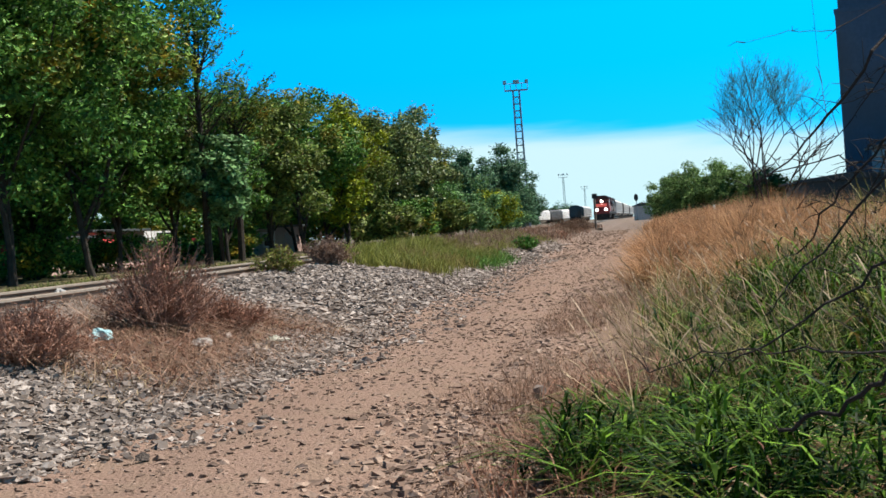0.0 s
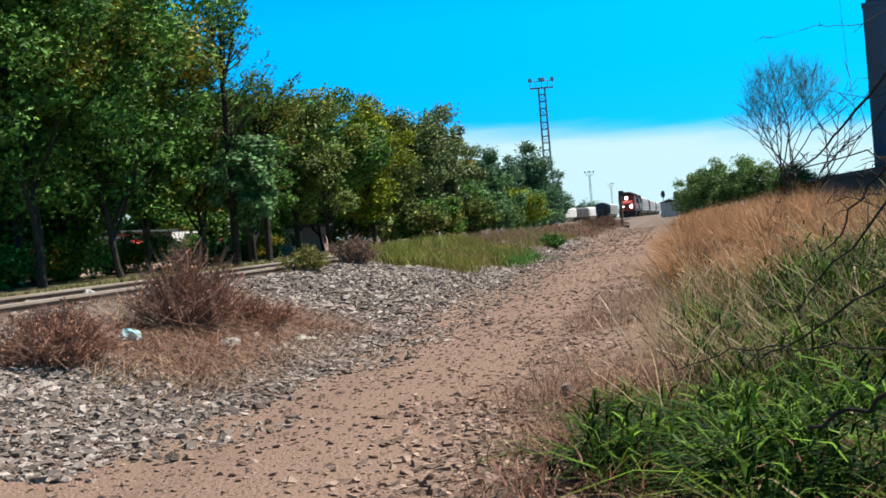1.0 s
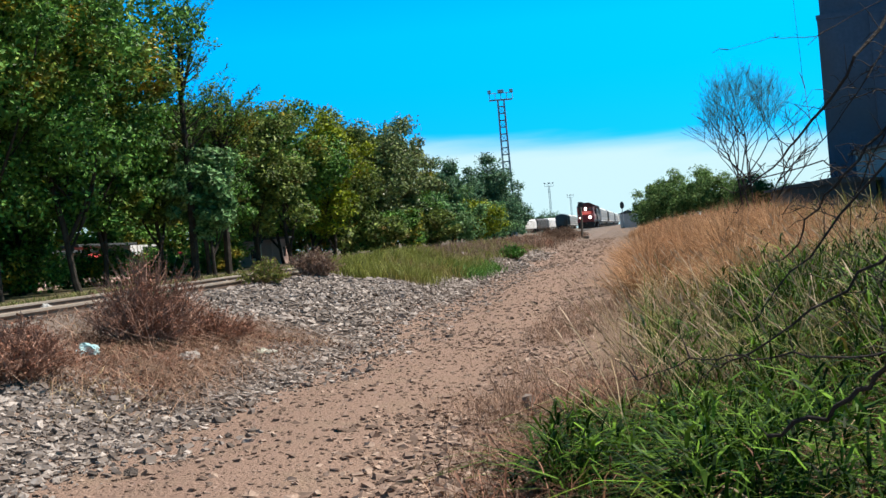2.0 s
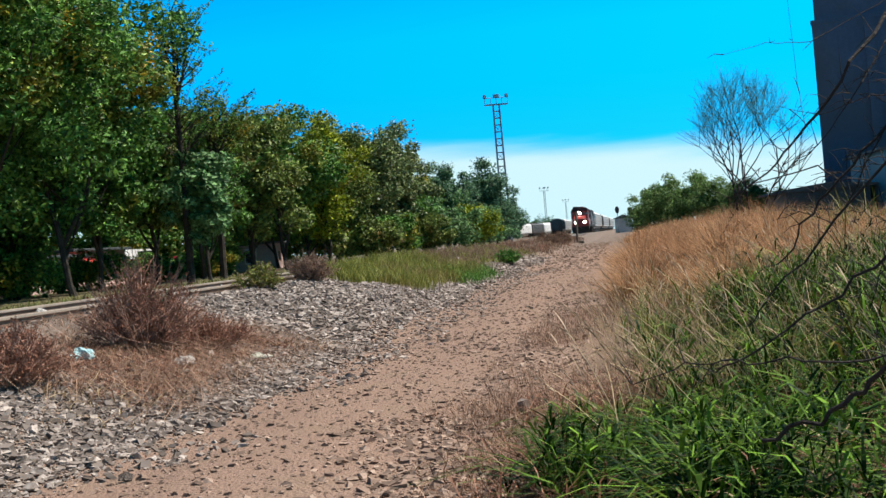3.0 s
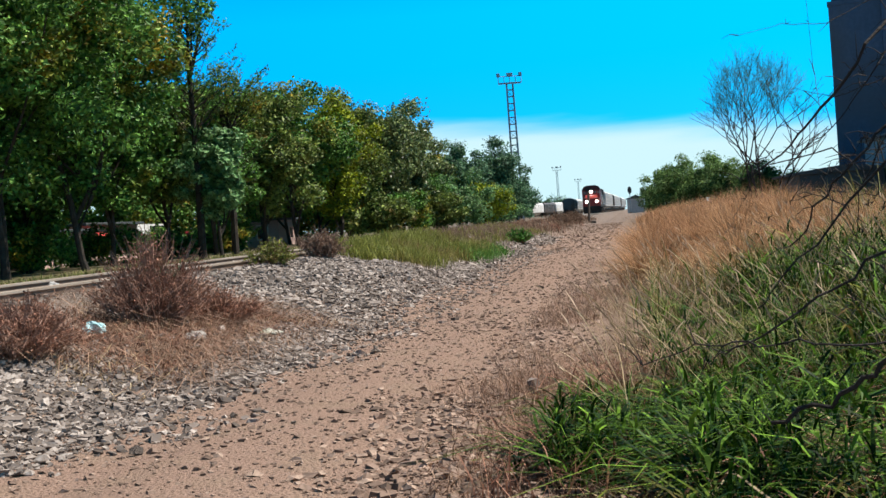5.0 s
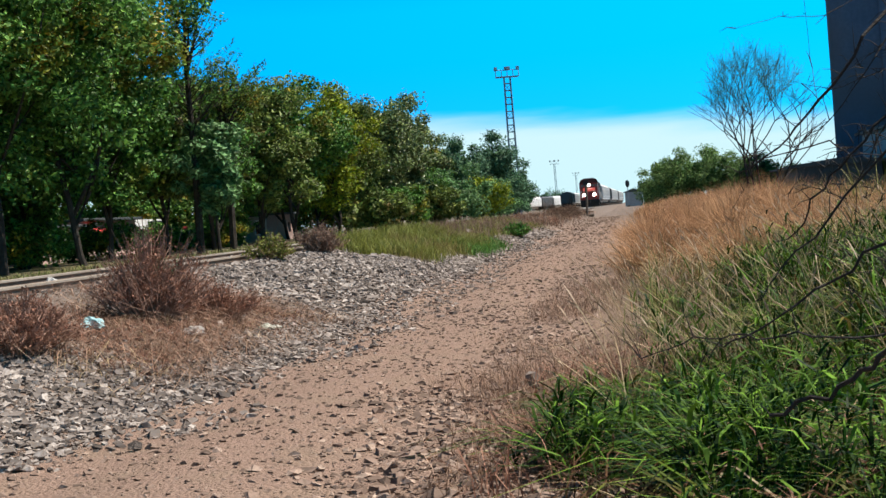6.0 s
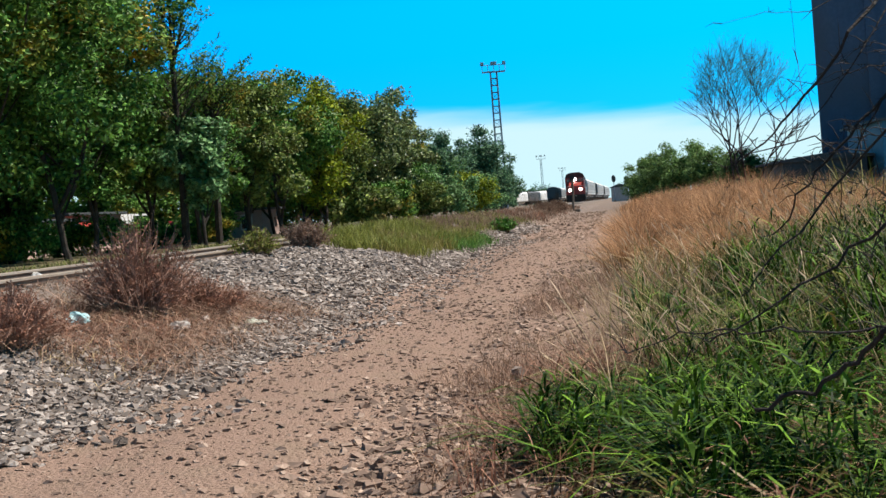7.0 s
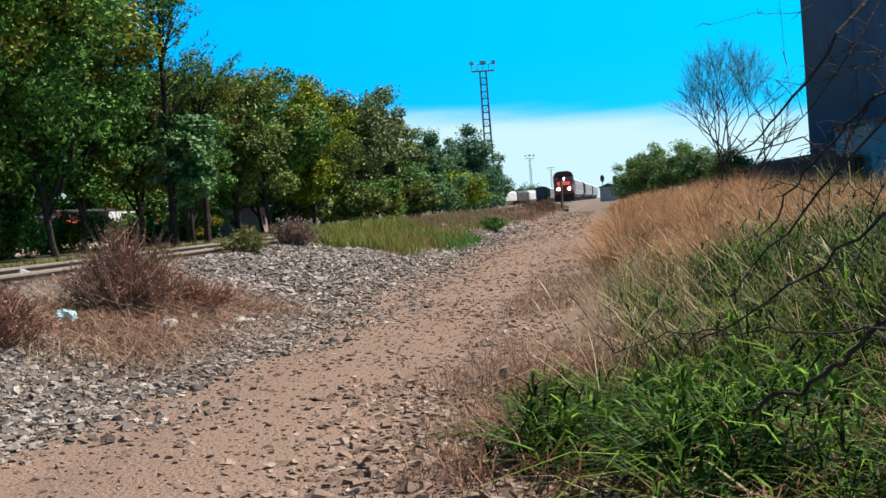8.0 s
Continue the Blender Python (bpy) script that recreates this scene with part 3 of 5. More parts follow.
tree(-18.2, 135.0, 9.4, 2.7, M_LEAF_BLUE, "blue-green spreading tree with open crown", 1.4, 4200, 0.36, 30, 0.15, fill=0.36)
tree(-16.6, 165.0, 10.7, 3.1, M_LEAF_BLUE, "tall blue-green dense tree", 0.9, 7000, 0.42, 46, 0.2, fill=0.42, pointed=0.25)
tree(-16.9, 178.0, 7.6, 3.0, M_LEAF_BLUE, "blue-green rounded tree beside the line", 0.6, 5600, 0.42, 40, 0.17, fill=0.42)
for bx, by, bh, br, bl in ((-15.6, 118, 5.0, 3.0, M_LEAF_LIGHT), (-15.2, 132, 4.2, 2.8, M_LEAF_YELLOW), (-15.8, 104, 3.2, 2.3, M_LEAF_OLIVE),
                           (-15.4, 146, 4.4, 3.0, M_LEAF_LIGHT), (-16.2, 90, 3.0, 2.2, M_LEAF), (-15.5, 80, 2.6, 1.9, M_LEAF_OLIVE), (-16.8, 190, 4.6, 2.4, M_LEAF_BLUE)):
    tree(bx, by, bh, br, bl, "leafy shrub under the trees", 0.3, 2600, 0.36, 26, 0.07, "shrub", group="shrubs under the trees")
for k in (0, 1, 2, 3, 4, 6, 10, 11, 12, 13, 14):
    tree(-22.5 - 1.5 * (k % 3) + random.uniform(-0.6, 0.6), 38.0 + k * 2.5, random.uniform(1.2, 2.0), random.uniform(1.3, 2.0), M_LEAF, "dark leafy undergrowth behind the trunks", 0.1, 1500, 0.24, 22, 0.05, "shrub", group="undergrowth")
for k in range(11):
    tree(-37.5 - (k % 2), 44.0 + k * 5.0, random.uniform(3.6, 5.0), random.uniform(2.6, 3.2), M_LEAF, "dark hedge behind the houses", 0.1, 1500, 0.4, 24, 0.08, "shrub", group="hedge")
for bx, by in ((-26.5, 42.5), (-27.2, 47.0), (-29.0, 50.0), (-25.4, 38.5)):
    tree(bx, by, 4.6, 2.4, M_LEAF, "dense dark shrub behind the trunks", 0.1, 3200, 0.3, 30, 0.08, "shrub", group="undergrowth")
for k in range(5):
    tree(-24.5 - (k % 2), 34.0 + k * 2.6, random.uniform(2.4, 3.4), random.uniform(1.6, 2.2), M_LEAF, "dark leafy undergrowth behind the trunks", 0.1, 1900, 0.24, 24, 0.05, "shrub", group="undergrowth")
for i, (bx, by) in enumerate(((-41, 47), (-42, 58), (-42, 72), (-33, 84), (-30, 96), (-29, 108), (-29, 120), (-30, 134), (-30, 150), (-27, 166), (-28, 186), (-25, 205))):
    tree(bx, by, random.uniform(6.5, 8.5), random.uniform(4.4, 5.4), M_LEAF, "dense dark filler tree in the second row", 0.6, 3800, 0.5, 34, 0.2, group="second row of trees")
# added canopy that closes the sunny gap and shades the ground behind the trunks
for bx, by in ((-24.6, 50), (-23.2, 79), (-23.4, 86), (-23.6, 96), (-23.2, 107), (-23.4, 119), (-22.6, 131), (-21.5, 147)):
    tree(bx, by, random.uniform(6.6, 7.6), random.uniform(4.2, 4.8), M_LEAF, "dense dark filler tree in the second row", 2.4, 4400, 0.44, 40, 0.15, group="second row of trees", fill=0.36)
for bx, by, bh, br in ((3.7, 98, 4.2, 1.9), (5.2, 92, 4.0, 2.0), (6.7, 86, 3.5, 1.9), (3.0, 112, 3.9, 1.9), (2.3, 124, 2.8, 1.4), (8.2, 82, 3.0, 1.8)):
    tree(bx, by, bh, br, M_LEAF_BUSH, "dense green bush beside the lane", 0.2, 4200, 0.20, 34, 0.06, "bush", group="bushes beside the lane")
for bx, by, bh, br in ((-22, 262, 5.2, 3.0), (-26, 285, 5.0, 3.4), (-36, 420, 6.6, 4.0), (-30, 432, 6.0, 3.4), (-24, 440, 5.4, 3.0), (-60, 520, 9, 9), (-46, 540, 8, 8), (-33, 560, 8, 7), (-80, 560, 9, 9)):
    tree(bx, by, bh, br, M_LEAF_BLUE, "far dark tree behind the yard", 0.4, 1500, 0.8, 24, 0.15, "far_tree", group="far trees")


def bare_shrub(x, y, h, r):
    """A leafless thorn tree that forks again and again into fine twigs."""
    thing = holder("bare_thorn_tree", pose(x, y, float(land(x, y))), "bare grey thorn tree with a fan of fine twigs", "tree")
    thick, twigs = Build(), Build()
    rnd = random.Random(5)

    def grow(p, d, ln, rad, depth):
        path, q = [p], p
        for _ in range(3):
            d = (d + Vector((rnd.gauss(0, 0.11), rnd.gauss(0, 0.11), 0.05))).normalized()
            q = q + d * ln / 3
            path.append(q)
        (thick if depth < 3 else twigs).tube(path, [rad, rad * 0.88, rad * 0.76, rad * 0.64], 5 if depth < 2 else 3)
        if depth >= 5:
            return
        out = ((q.x / r) ** 2 + (q.y / r) ** 2) ** 0.5
        if out > 1.35 or q.z > h * (1.08 - 0.28 * out * out):
            return
        for k in range(3 if depth < 3 else 4):
            s = path[rnd.choice((2, 3, 3))]
            e = (d + Vector((rnd.gauss(0, 0.44), rnd.gauss(0, 0.44), rnd.gauss(0.06, 0.22)))).normalized()
            grow(s, e, ln * rnd.uniform(0.62, 0.86), rad * 0.62, depth + 1)

    for a in (-0.62, -0.3, 0.05, 0.32, 0.62):
        grow(Vector((a * 0.2, 0, -0.1)), Vector((a * r / 2.0, rnd.uniform(-0.25, 0.25), 1)).normalized(), h * 0.32, 0.032, 0)
    part("trunk", thick, M_TWIG, thing)
    part("twigwork", twigs, M_GREYTWIG, thing)
    tips = np.array([twigs.v[i] for i in range(0, len(twigs.v), 2)])
    tips = tips[tips[:, 2] > h * 0.45] + rng.normal(0, 0.05, (int((tips[:, 2] > h * 0.45).sum()), 3))
    ob = new("sparse_foliage", leaves_mesh("sparse_foliage", tips, rng.uniform(0.015, 0.04, len(tips)), M_LEAF_BLUE, 0.2, 0.4))
    ob.parent = thing


bare_shrub(3.4, 34.0, 4.5, 1.1)


# ---- stones ----


def scatter(n, x0, x1, y0, y1, power=1.0):
    x = rng.uniform(x0, x1, n)
    y = y0 + (y1 - y0) * rng.uniform(0, 1, n) ** power
    return x, y


def stones(name, sets, material, label, lift=0.13, flat=0.6):
    xs, ys, ss = [], [], []
    for n, x0, x1, y0, y1, power, s0, s1, edge in sets:
        x, y = scatter(n, x0, x1, y0, y1, power)
        x = x + rng.normal(0, 0.16, n) + 0.15 * lumps(x, y, 0.9, 41)
        keep = lumps(x, y, 1.1, edge) > -0.55 if edge else np.ones(n, bool)
        litter = (x < -3.75 - 0.25 * lumps(x, y, 0.8, 31)) & (x > -5.6) & (y > 9.6) & (y < 13.6 + 0.9 * lumps(x, y, 0.8, 32))
        keep &= ~litter | (rng.uniform(0, 1, n) < 0.08)
        xs.append(x[keep]), ys.append(y[keep]), ss.append((s0 + (s1 - s0) * rng.uniform(0, 1, n)[keep] ** 2.2) * rng.uniform(0.8, 1.3, n)[keep])
    x, y, s = np.concatenate(xs), np.concatenate(ys), np.concatenate(ss)
    ob = new(name, rocks_mesh(name, on_land(x, y, 0) + np.stack([x * 0, x * 0, s * lift], 1), s, material, flat))
    return tagged(ob, label, "gravel", kind="stuff")


stones("ballast_gravel", [
    (34000, -5.3, -3.1, 6.0, 15.0, 1.0, 0.012, 0.066, 0), (30000, -5.6, -3.3, 13.0, 30.0, 1.0, 0.02, 0.085, 0), (6000, -6.0, -3.3, 28.0, 60.0, 1.0, 0.06, 0.12, 0),
    (6000, -8.7, -5.6, 8.0, 60.0, 1.3, 0.04, 0.09, 0), (2500, -3.8, -2.4, 7.0, 40.0, 1.2, 0.03, 0.07, 11)], M_BALLAST, "loose grey crushed-rock ballast beside the track")
stones("lane_gravel", [
    (6000, -3.4, -0.6, 5.0, 15.0, 1.1, 0.006, 0.034, 0), (5200, -3.5, -0.8, 12.0, 42.0, 1.0, 0.012, 0.05, 0), (450, -3.3, -0.8, 5.5, 20.0, 1.1, 0.03, 0.06, 12), (5200, -1.45, 0.1, 4.3, 8.5, 1.2, 0.010, 0.06, 0),
    (2200, -1.2, -0.3, 8.0, 26.0, 1.2, 0.02, 0.06, 13), (3000, -5, -0.8, 38, 110, 1.0, 0.05, 0.12, 14)], M_ROADSTONE, "small brown stones strewn on the dirt lane", 0.1, 0.55)
M_DARKSTONE = surface("dark_stone", (0.06, 0.05, 0.045), (0.13, 0.105, 0.09), 9, 60, 0.9, bump=0.8)
for sx, sy, ss in ((-2.0, 7.1, 0.12), (-2.75, 6.6, 0.15), (-4.2, 10.4, 0.20), (-4.0, 10.0, 0.15), (-3.0, 10.3, 0.13), (-2.5, 12.2, 0.12), (-1.45, 19.5, 0.24), (-4.2, 7.3, 0.14), (-0.62, 7.7, 0.14), (-0.2, 6.2, 0.17)):
    ob = new("stone", rocks_mesh("stone", np.array([[0.0, 0, 0]]), np.array([ss * 0.45]), M_DARKSTONE, 0.6))
    ob.matrix_basis = pose(sx, sy, float(land(sx, sy)) + ss * 0.16)
    tagged(ob, "single dark broken stone lying on the lane", "stone", "larger stones")


ob = new("stone", rocks_mesh("stone", np.array([[0.0, 0, 0]]), np.array([0.18]), M_BALLAST, 0.7))
ob.matrix_basis = pose(-0.67, 7.9, float(land(-0.67, 7.9)) + 0.04)
tagged(ob, "pale grey stone block at the grass edge", "stone", "larger stones")


# ---- grasses ----


def grass(name, sets, material, label, category="grass"):
    """sets: count, x0, x1, y0, y1, power, height range, width range, lean range, tuft radius, gap seed"""
    base, hs, ws, ls = [], [], [], []
    for n, x0, x1, y0, y1, power, h, w, ln, tuft, gap in sets:
        if tuft:
            k = max(4, n // 26)
            cx, cy = scatter(k, x0, x1, y0, y1, power)
            pick = rng.integers(0, k, n)
            x, y = cx[pick] + rng.normal(0, tuft, n), cy[pick] + rng.normal(0, tuft, n)
            scale = rng.uniform(0.65, 1.15, k)[pick]
        else:
            x, y = scatter(n, x0, x1, y0, y1, power)
            scale = np.ones(n)
        keep = np.hypot(x, y) > 2.5
        if gap:
            keep &= lumps(x, y, 0.9, gap) > -0.45
        base.append(on_land(x, y, -0.02)[keep])
        hs.append((rng.uniform(*h, n) * scale)[keep]), ws.append(rng.uniform(*w, n)[keep]), ls.append(rng.uniform(*ln, n)[keep])
    base, hs, ws, ls = (np.concatenate(a) for a in (base, hs, ws, ls))
    ob = new(name, blades_mesh(name, base, hs, ws, ls, material))
    return tagged(ob, label, category, kind="stuff")


def leafy_grass(name, sets, material, label):
    """Bamboo-like grass: leaning culms with short arching leaves all the way up."""
    base, hs, ws, ls = [], [], [], []
    for stems, per, x0, x1, y0, y1, h0, h1, gap in sets:
        k = max(3, stems // 7)
        cx, cy = scatter(k, x0, x1, y0, y1)
        pick = rng.integers(0, k, stems)
        x, y = cx[pick] + rng.normal(0, 0.07, stems), cy[pick] + rng.normal(0, 0.07, stems)
        keep = (np.hypot(x, y) > 2.7) & (lumps(x, y, 1.6, gap) > -0.25)
        root, n = on_land(x, y)[keep], int(keep.sum())
        tall, az, lean = rng.uniform(h0, h1, n), rng.uniform(-math.pi, math.pi, n), rng.uniform(0.05, 0.5, n)
        base.append(root - np.array([0, 0, 0.02])), hs.append(tall), ws.append(np.full(n, 0.006)), ls.append(lean)
        for _ in range(per):
            s = rng.uniform(0.15, 1.0, n)
            p = root.copy()
            p[:, 0] += np.cos(az) * lean * tall * s ** 2 * 0.6
            p[:, 1] += np.sin(az) * lean * tall * s ** 2 * 0.6
            p[:, 2] += tall * s * 0.92
            base.append(p), hs.append(rng.uniform(0.07, 0.19, n)), ws.append(rng.uniform(0.008, 0.018, n)), ls.append(rng.uniform(0.7, 2.2, n))
    ob = new(name, blades_mesh(name, *(np.concatenate(a) for a in (base, hs, ws, ls)), material))
    return tagged(ob, label, "grass", kind="stuff")


leafy_grass("leafy_grass", [(300, 8, 0.1, 2.6, 3.4, 7.4, 0.22, 0.58, 51), (170, 8, -0.35, 0.5, 4.6, 6.9, 0.15, 0.36, 52), (260, 8, 0.8, 4.0, 7.0, 11.5, 0.35, 0.75, 53)],
            M_GRASS, "lush green leafy grass on the bank")


def plume_grass(name, n, x0, x1, y0, y1):
    """Thin stalks that lean over the lane, each with a pale seed head."""
    x, y = scatter(n, x0, x1, y0, y1)
    root = on_land(x, y)
    tall, lean = rng.uniform(0.45, 0.85, n), rng.uniform(0.3, 0.9, n)
    az = math.pi + rng.normal(0.0, 1.2, n)
    tip = root.copy()
    tip[:, 0] += np.cos(az) * lean * tall * 0.75
    tip[:, 1] += np.sin(az) * lean * tall * 0.75
    tip[:, 2] += tall * (0.87 - 0.2 * lean)
    way = tip - root
    way[:, 2] *= 0.75
    way /= np.linalg.norm(way, axis=1)[:, None]
    length = rng.uniform(0.06, 0.13, n)
    side = np.cross(way, rng.normal(0, 1, (n, 3)))
    side /= np.linalg.norm(side, axis=1)[:, None]
    up = np.cross(side, way)
    v, wide = np.zeros((n, 12, 3)), (0.0018, 0.0045, 0.0035, 0.0008)
    for i in range(4):
        c = tip + way * (length * i / 3)[:, None] - np.array([0, 0, 0.012]) * (i / 3) ** 2
        for j, a in enumerate((0, 2.1, 4.2)):
            v[:, i * 3 + j] = c + (side * math.cos(a) + up * math.sin(a)) * wide[i]
    quad = np.array([[i * 3 + j, i * 3 + (j + 1) % 3, i * 3 + 3 + (j + 1) % 3, i * 3 + 3 + j] for i in range(3) for j in range(3)])
    f = (np.arange(n)[:, None, None] * 12 + quad[None]).reshape(-1, 4)
    ob = new(name, arrays_mesh(name, v.reshape(-1, 3), f, M_SEED))
    tagged(ob, "pale feathery seed heads over the bank grass", "grass", kind="stuff")
    w = 0.003
    v = np.zeros((n, 4, 2, 3))
    for i, t in enumerate((0, 0.4, 0.75, 1.0)):
        c = root + (tip - root) * np.array([t ** 1.6, t ** 1.6, t])
        v[:, i, 0], v[:, i, 1] = c - side * w / 2, c + side * w / 2
    f = (np.arange(n)[:, None, None] * 8 + np.array([[0, 1, 3, 2], [2, 3, 5, 4], [4, 5, 7, 6]])[None]).reshape(-1, 4)
    ob = new("seed_stalks", arrays_mesh("seed_stalks", v.reshape(-1, 3), f, M_GRASS_STRAW))
    tagged(ob, "thin straw stalks of the seeding grass", "grass", kind="stuff")


def tussocks(name, sets, material, label):
    """Rounded clumps whose blades arch outward from the middle. sets: clumps, blades, x0, x1, y0, y1, radius, height range, width range, lean range"""
    base, hs, ws, ls, az = [], [], [], [], []
    for k, n, x0, x1, y0, y1, rad, h, w, ln in sets:
        cx, cy = scatter(k, x0, x1, y0, y1)
        size = rng.uniform(0.7, 1.15, k)
        pick = np.repeat(np.arange(k), n)
        a, o = rng.uniform(-math.pi, math.pi, k * n), rng.uniform(0, 1, k * n) ** 0.6
        x, y = cx[pick] + np.cos(a) * o * rad, cy[pick] + np.sin(a) * o * rad
        keep = np.hypot(x, y) > 2.7
        base.append(on_land(x, y, -0.02)[keep]), az.append((a + rng.normal(0, 0.5, k * n))[keep])
        hs.append((rng.uniform(*h, k * n) * size[pick])[keep]), ws.append(rng.uniform(*w, k * n)[keep])
        ls.append((ln[0] + (ln[1] - ln[0]) * np.clip(o + rng.normal(0, 0.25, k * n), 0, 1))[keep])
    base, hs, ws, ls, az = (np.concatenate(v) for v in (base, hs, ws, ls, az))
    ob = new(name, blades_mesh(name, base, hs, ws, ls, material, az, 0.05))
    return tagged(ob, label, "grass", kind="stuff")


tussocks("dry_tussocks", [(46, 330, 0.05, 2.6, 17.5, 30.0, 0.30, (0.65, 1.05), (0.004, 0.009), (0.15, 1.25)),
                          (40, 260, 2.0, 6.0, 20.0, 34.0, 0.32, (0.5, 0.85), (0.005, 0.010), (0.15, 1.2)),
                          (60, 200, 0.5, 6.0, 30.0, 56.0, 0.38, (0.6, 0.95), (0.007, 0.014), (0.15, 1.1)),
                          (34, 220, 0.7, 3.6, 12.5, 18.5, 0.24, (0.4, 0.7), (0.004, 0.008), (0.2, 1.4))], M_GRASS_DRY, "rounded tussocks of dry reddish tan grass")
tussocks("green_tussocks", [(60, 50, 0.0, 2.0, 3.2, 5.2, 0.07, (0.12, 0.28), (0.006, 0.012), (0.35, 1.9)),
                            (50, 44, 0.15, 2.6, 3.5, 7.4, 0.09, (0.25, 0.52), (0.008, 0.017), (0.35, 1.9)),
                            (16, 40, -0.45, 0.4, 4.7, 6.8, 0.08, (0.22, 0.45), (0.008, 0.016), (0.4, 1.8)),
                            (44, 50, 0.7, 3.8, 7.0, 12.0, 0.12, (0.4, 0.75), (0.010, 0.020), (0.3, 1.5))], M_GRASS, "arching clumps of lush green long-bladed grass")
plume_grass("seed_heads", 650, -0.2, 3.8, 5.6, 14.0)
grass("dead_bank_grass", [(4200, -0.3, 2.8, 3.0, 7.5, 1.0, (0.12, 0.40), (0.005, 0.014), (0.6, 1.8), 0.10, 71),
                          (2500, -0.9, 0.4, 5.0, 9.0, 1.0, (0.04, 0.14), (0.004, 0.009), (0.8, 2.2), 0.12, 0)], M_DEAD, "dead brown grass under the green blades")
grass("green_grass", [(1500, 0.15, 2.6, 3.2, 7.2, 1.0, (0.16, 0.42), (0.010, 0.020), (0.8, 2.0), 0.07, 26),
                      (1900, -0.4, 0.5, 4.6, 6.8, 1.0, (0.2, 0.42), (0.010, 0.020), (0.6, 1.4), 0.08, 21),
                      (3000, 0.6, 4.2, 6.5, 12.0, 1.0, (0.4, 0.75), (0.008, 0.016), (0.3, 0.9), 0.12, 22)], M_GRASS, "lush green long-bladed grass on the bank")
grass("turning_grass", [(5500, 0.1, 5.0, 6.5, 17.0, 1.2, (0.30, 0.70), (0.004, 0.010), (0.3, 1.4), 0.10, 27),
                        (5000, 3.0, 9.0, 10.0, 34.0, 1.0, (0.5, 0.9), (0.008, 0.016), (0.2, 0.7), 0.2, 0)], M_GRASS_MIX, "tall grass turning from green to straw")
grass("dry_grass", [(3500, 0.1, 5.0, 12.0, 20.0, 1.0, (0.25, 0.5), (0.005, 0.011), (0.2, 0.9), 0.18, 0),
                    (6000, 0.1, 4.6, 18.0, 36.0, 1.0, (0.4, 0.75), (0.004, 0.009), (0.3, 1.2), 0.22, 0),
                    (5000, 0.7, 5.0, 45.0, 95.0, 1.0, (0.5, 0.8), (0.015, 0.03), (0.2, 0.6), 0.25, 0)], M_GRASS_DRY, "dry reddish tan grass covering the bank")
grass("fringe_grass", [(2600, -0.85, 0.3, 4.8, 8.0, 1.0, (0.06, 0.22), (0.003, 0.006), (0.4, 1.5), 0.13, 23),
                       (4500, -1.0, 0.4, 7.5, 17.0, 1.1, (0.10, 0.36), (0.003, 0.006), (0.3, 1.3), 0.16, 23),
                       (900, -1.35, -0.5, 7.0, 14.0, 1.0, (0.06, 0.18), (0.003, 0.005), (0.4, 1.6), 0.12, 0)], M_FRINGE, "thin pinkish straw grass along the lane edge")
# first set: pale blades painted in as highlights on the green grass; the rest is straw
grass("straw_and_highlights", [(800, 0.1, 2.4, 3.8, 7.6, 1.0, (0.18, 0.40), (0.006, 0.012), (0.9, 2.1), 0.10, 0),
                       (420, 0.0, 3.0, 14.0, 26.0, 1.0, (0.5, 0.9), (0.006, 0.012), (0.8, 1.9), 0.2, 0),
                       (1300, -0.1, 4.0, 6.0, 14.0, 1.0, (0.4, 0.85), (0.003, 0.009), (0.5, 1.5), 0.09, 0),
                       (900, -5.2, -3.6, 8.0, 14.5, 1.0, (0.08, 0.25), (0.004, 0.008), (0.8, 1.8), 0.15, 0)], M_GRASS_STRAW, "pale bleached straw stalks, with pale blades as highlights on the near grass")
grass("fringe_stalks", [(1500, -0.55, 0.35, 4.8, 8.5, 1.0, (0.16, 0.38), (0.003, 0.007), (0.5, 1.6), 0.10, 0),
                        (350, 0.1, 2.2, 3.4, 6.5, 1.0, (0.22, 0.45), (0.004, 0.008), (0.6, 1.7), 0.08, 0)], M_WEED, "thin red-brown seeding stalks at the lane edge")
grass("straw_litter", [(2600, -5.3, -3.4, 9.0, 14.4, 1.0, (0.16, 0.40), (0.006, 0.011), (2.0, 2.6), 0.18, 0)], M_FRINGE, "long bleached straw strands lying flat")
grass("dead_litter", [(11000, -5.4, -3.7, 9.0, 14.2, 1.0, (0.06, 0.22), (0.003, 0.007), (1.0, 2.2), 0.14, 0),
                      (1500, -0.2, 2.4, 3.2, 7.5, 1.0, (0.1, 0.35), (0.006, 0.014), (0.6, 1.6), 0.12, 0),
                      (900, -6.0, -4.0, 60.0, 135.0, 1.0, (0.25, 0.5), (0.015, 0.03), (0.2, 0.7), 0.3, 0)], M_WEED, "dead red-brown weed litter")
grass("yellow_grass", [(17000, -6.1, -4.0, 23.5, 37.0, 1.0, (0.25, 0.50), (0.006, 0.012), (0.2, 0.7), 0.16, 0),
                       (7000, -6.1, -4.3, 36.0, 62.0, 1.0, (0.2, 0.45), (0.008, 0.016), (0.2, 0.8), 0.2, 61)], M_GRASS_YELLOW, "yellow-green grass patch between lane and track")
grass("verge_grass", [(15000, -17.0, -9.0, 20.0, 150.0, 1.5, (0.08, 0.24), (0.012, 0.03), (0.3, 1.0), 0.3, 0)], M_VERGE, "short grass verge beyond the track")


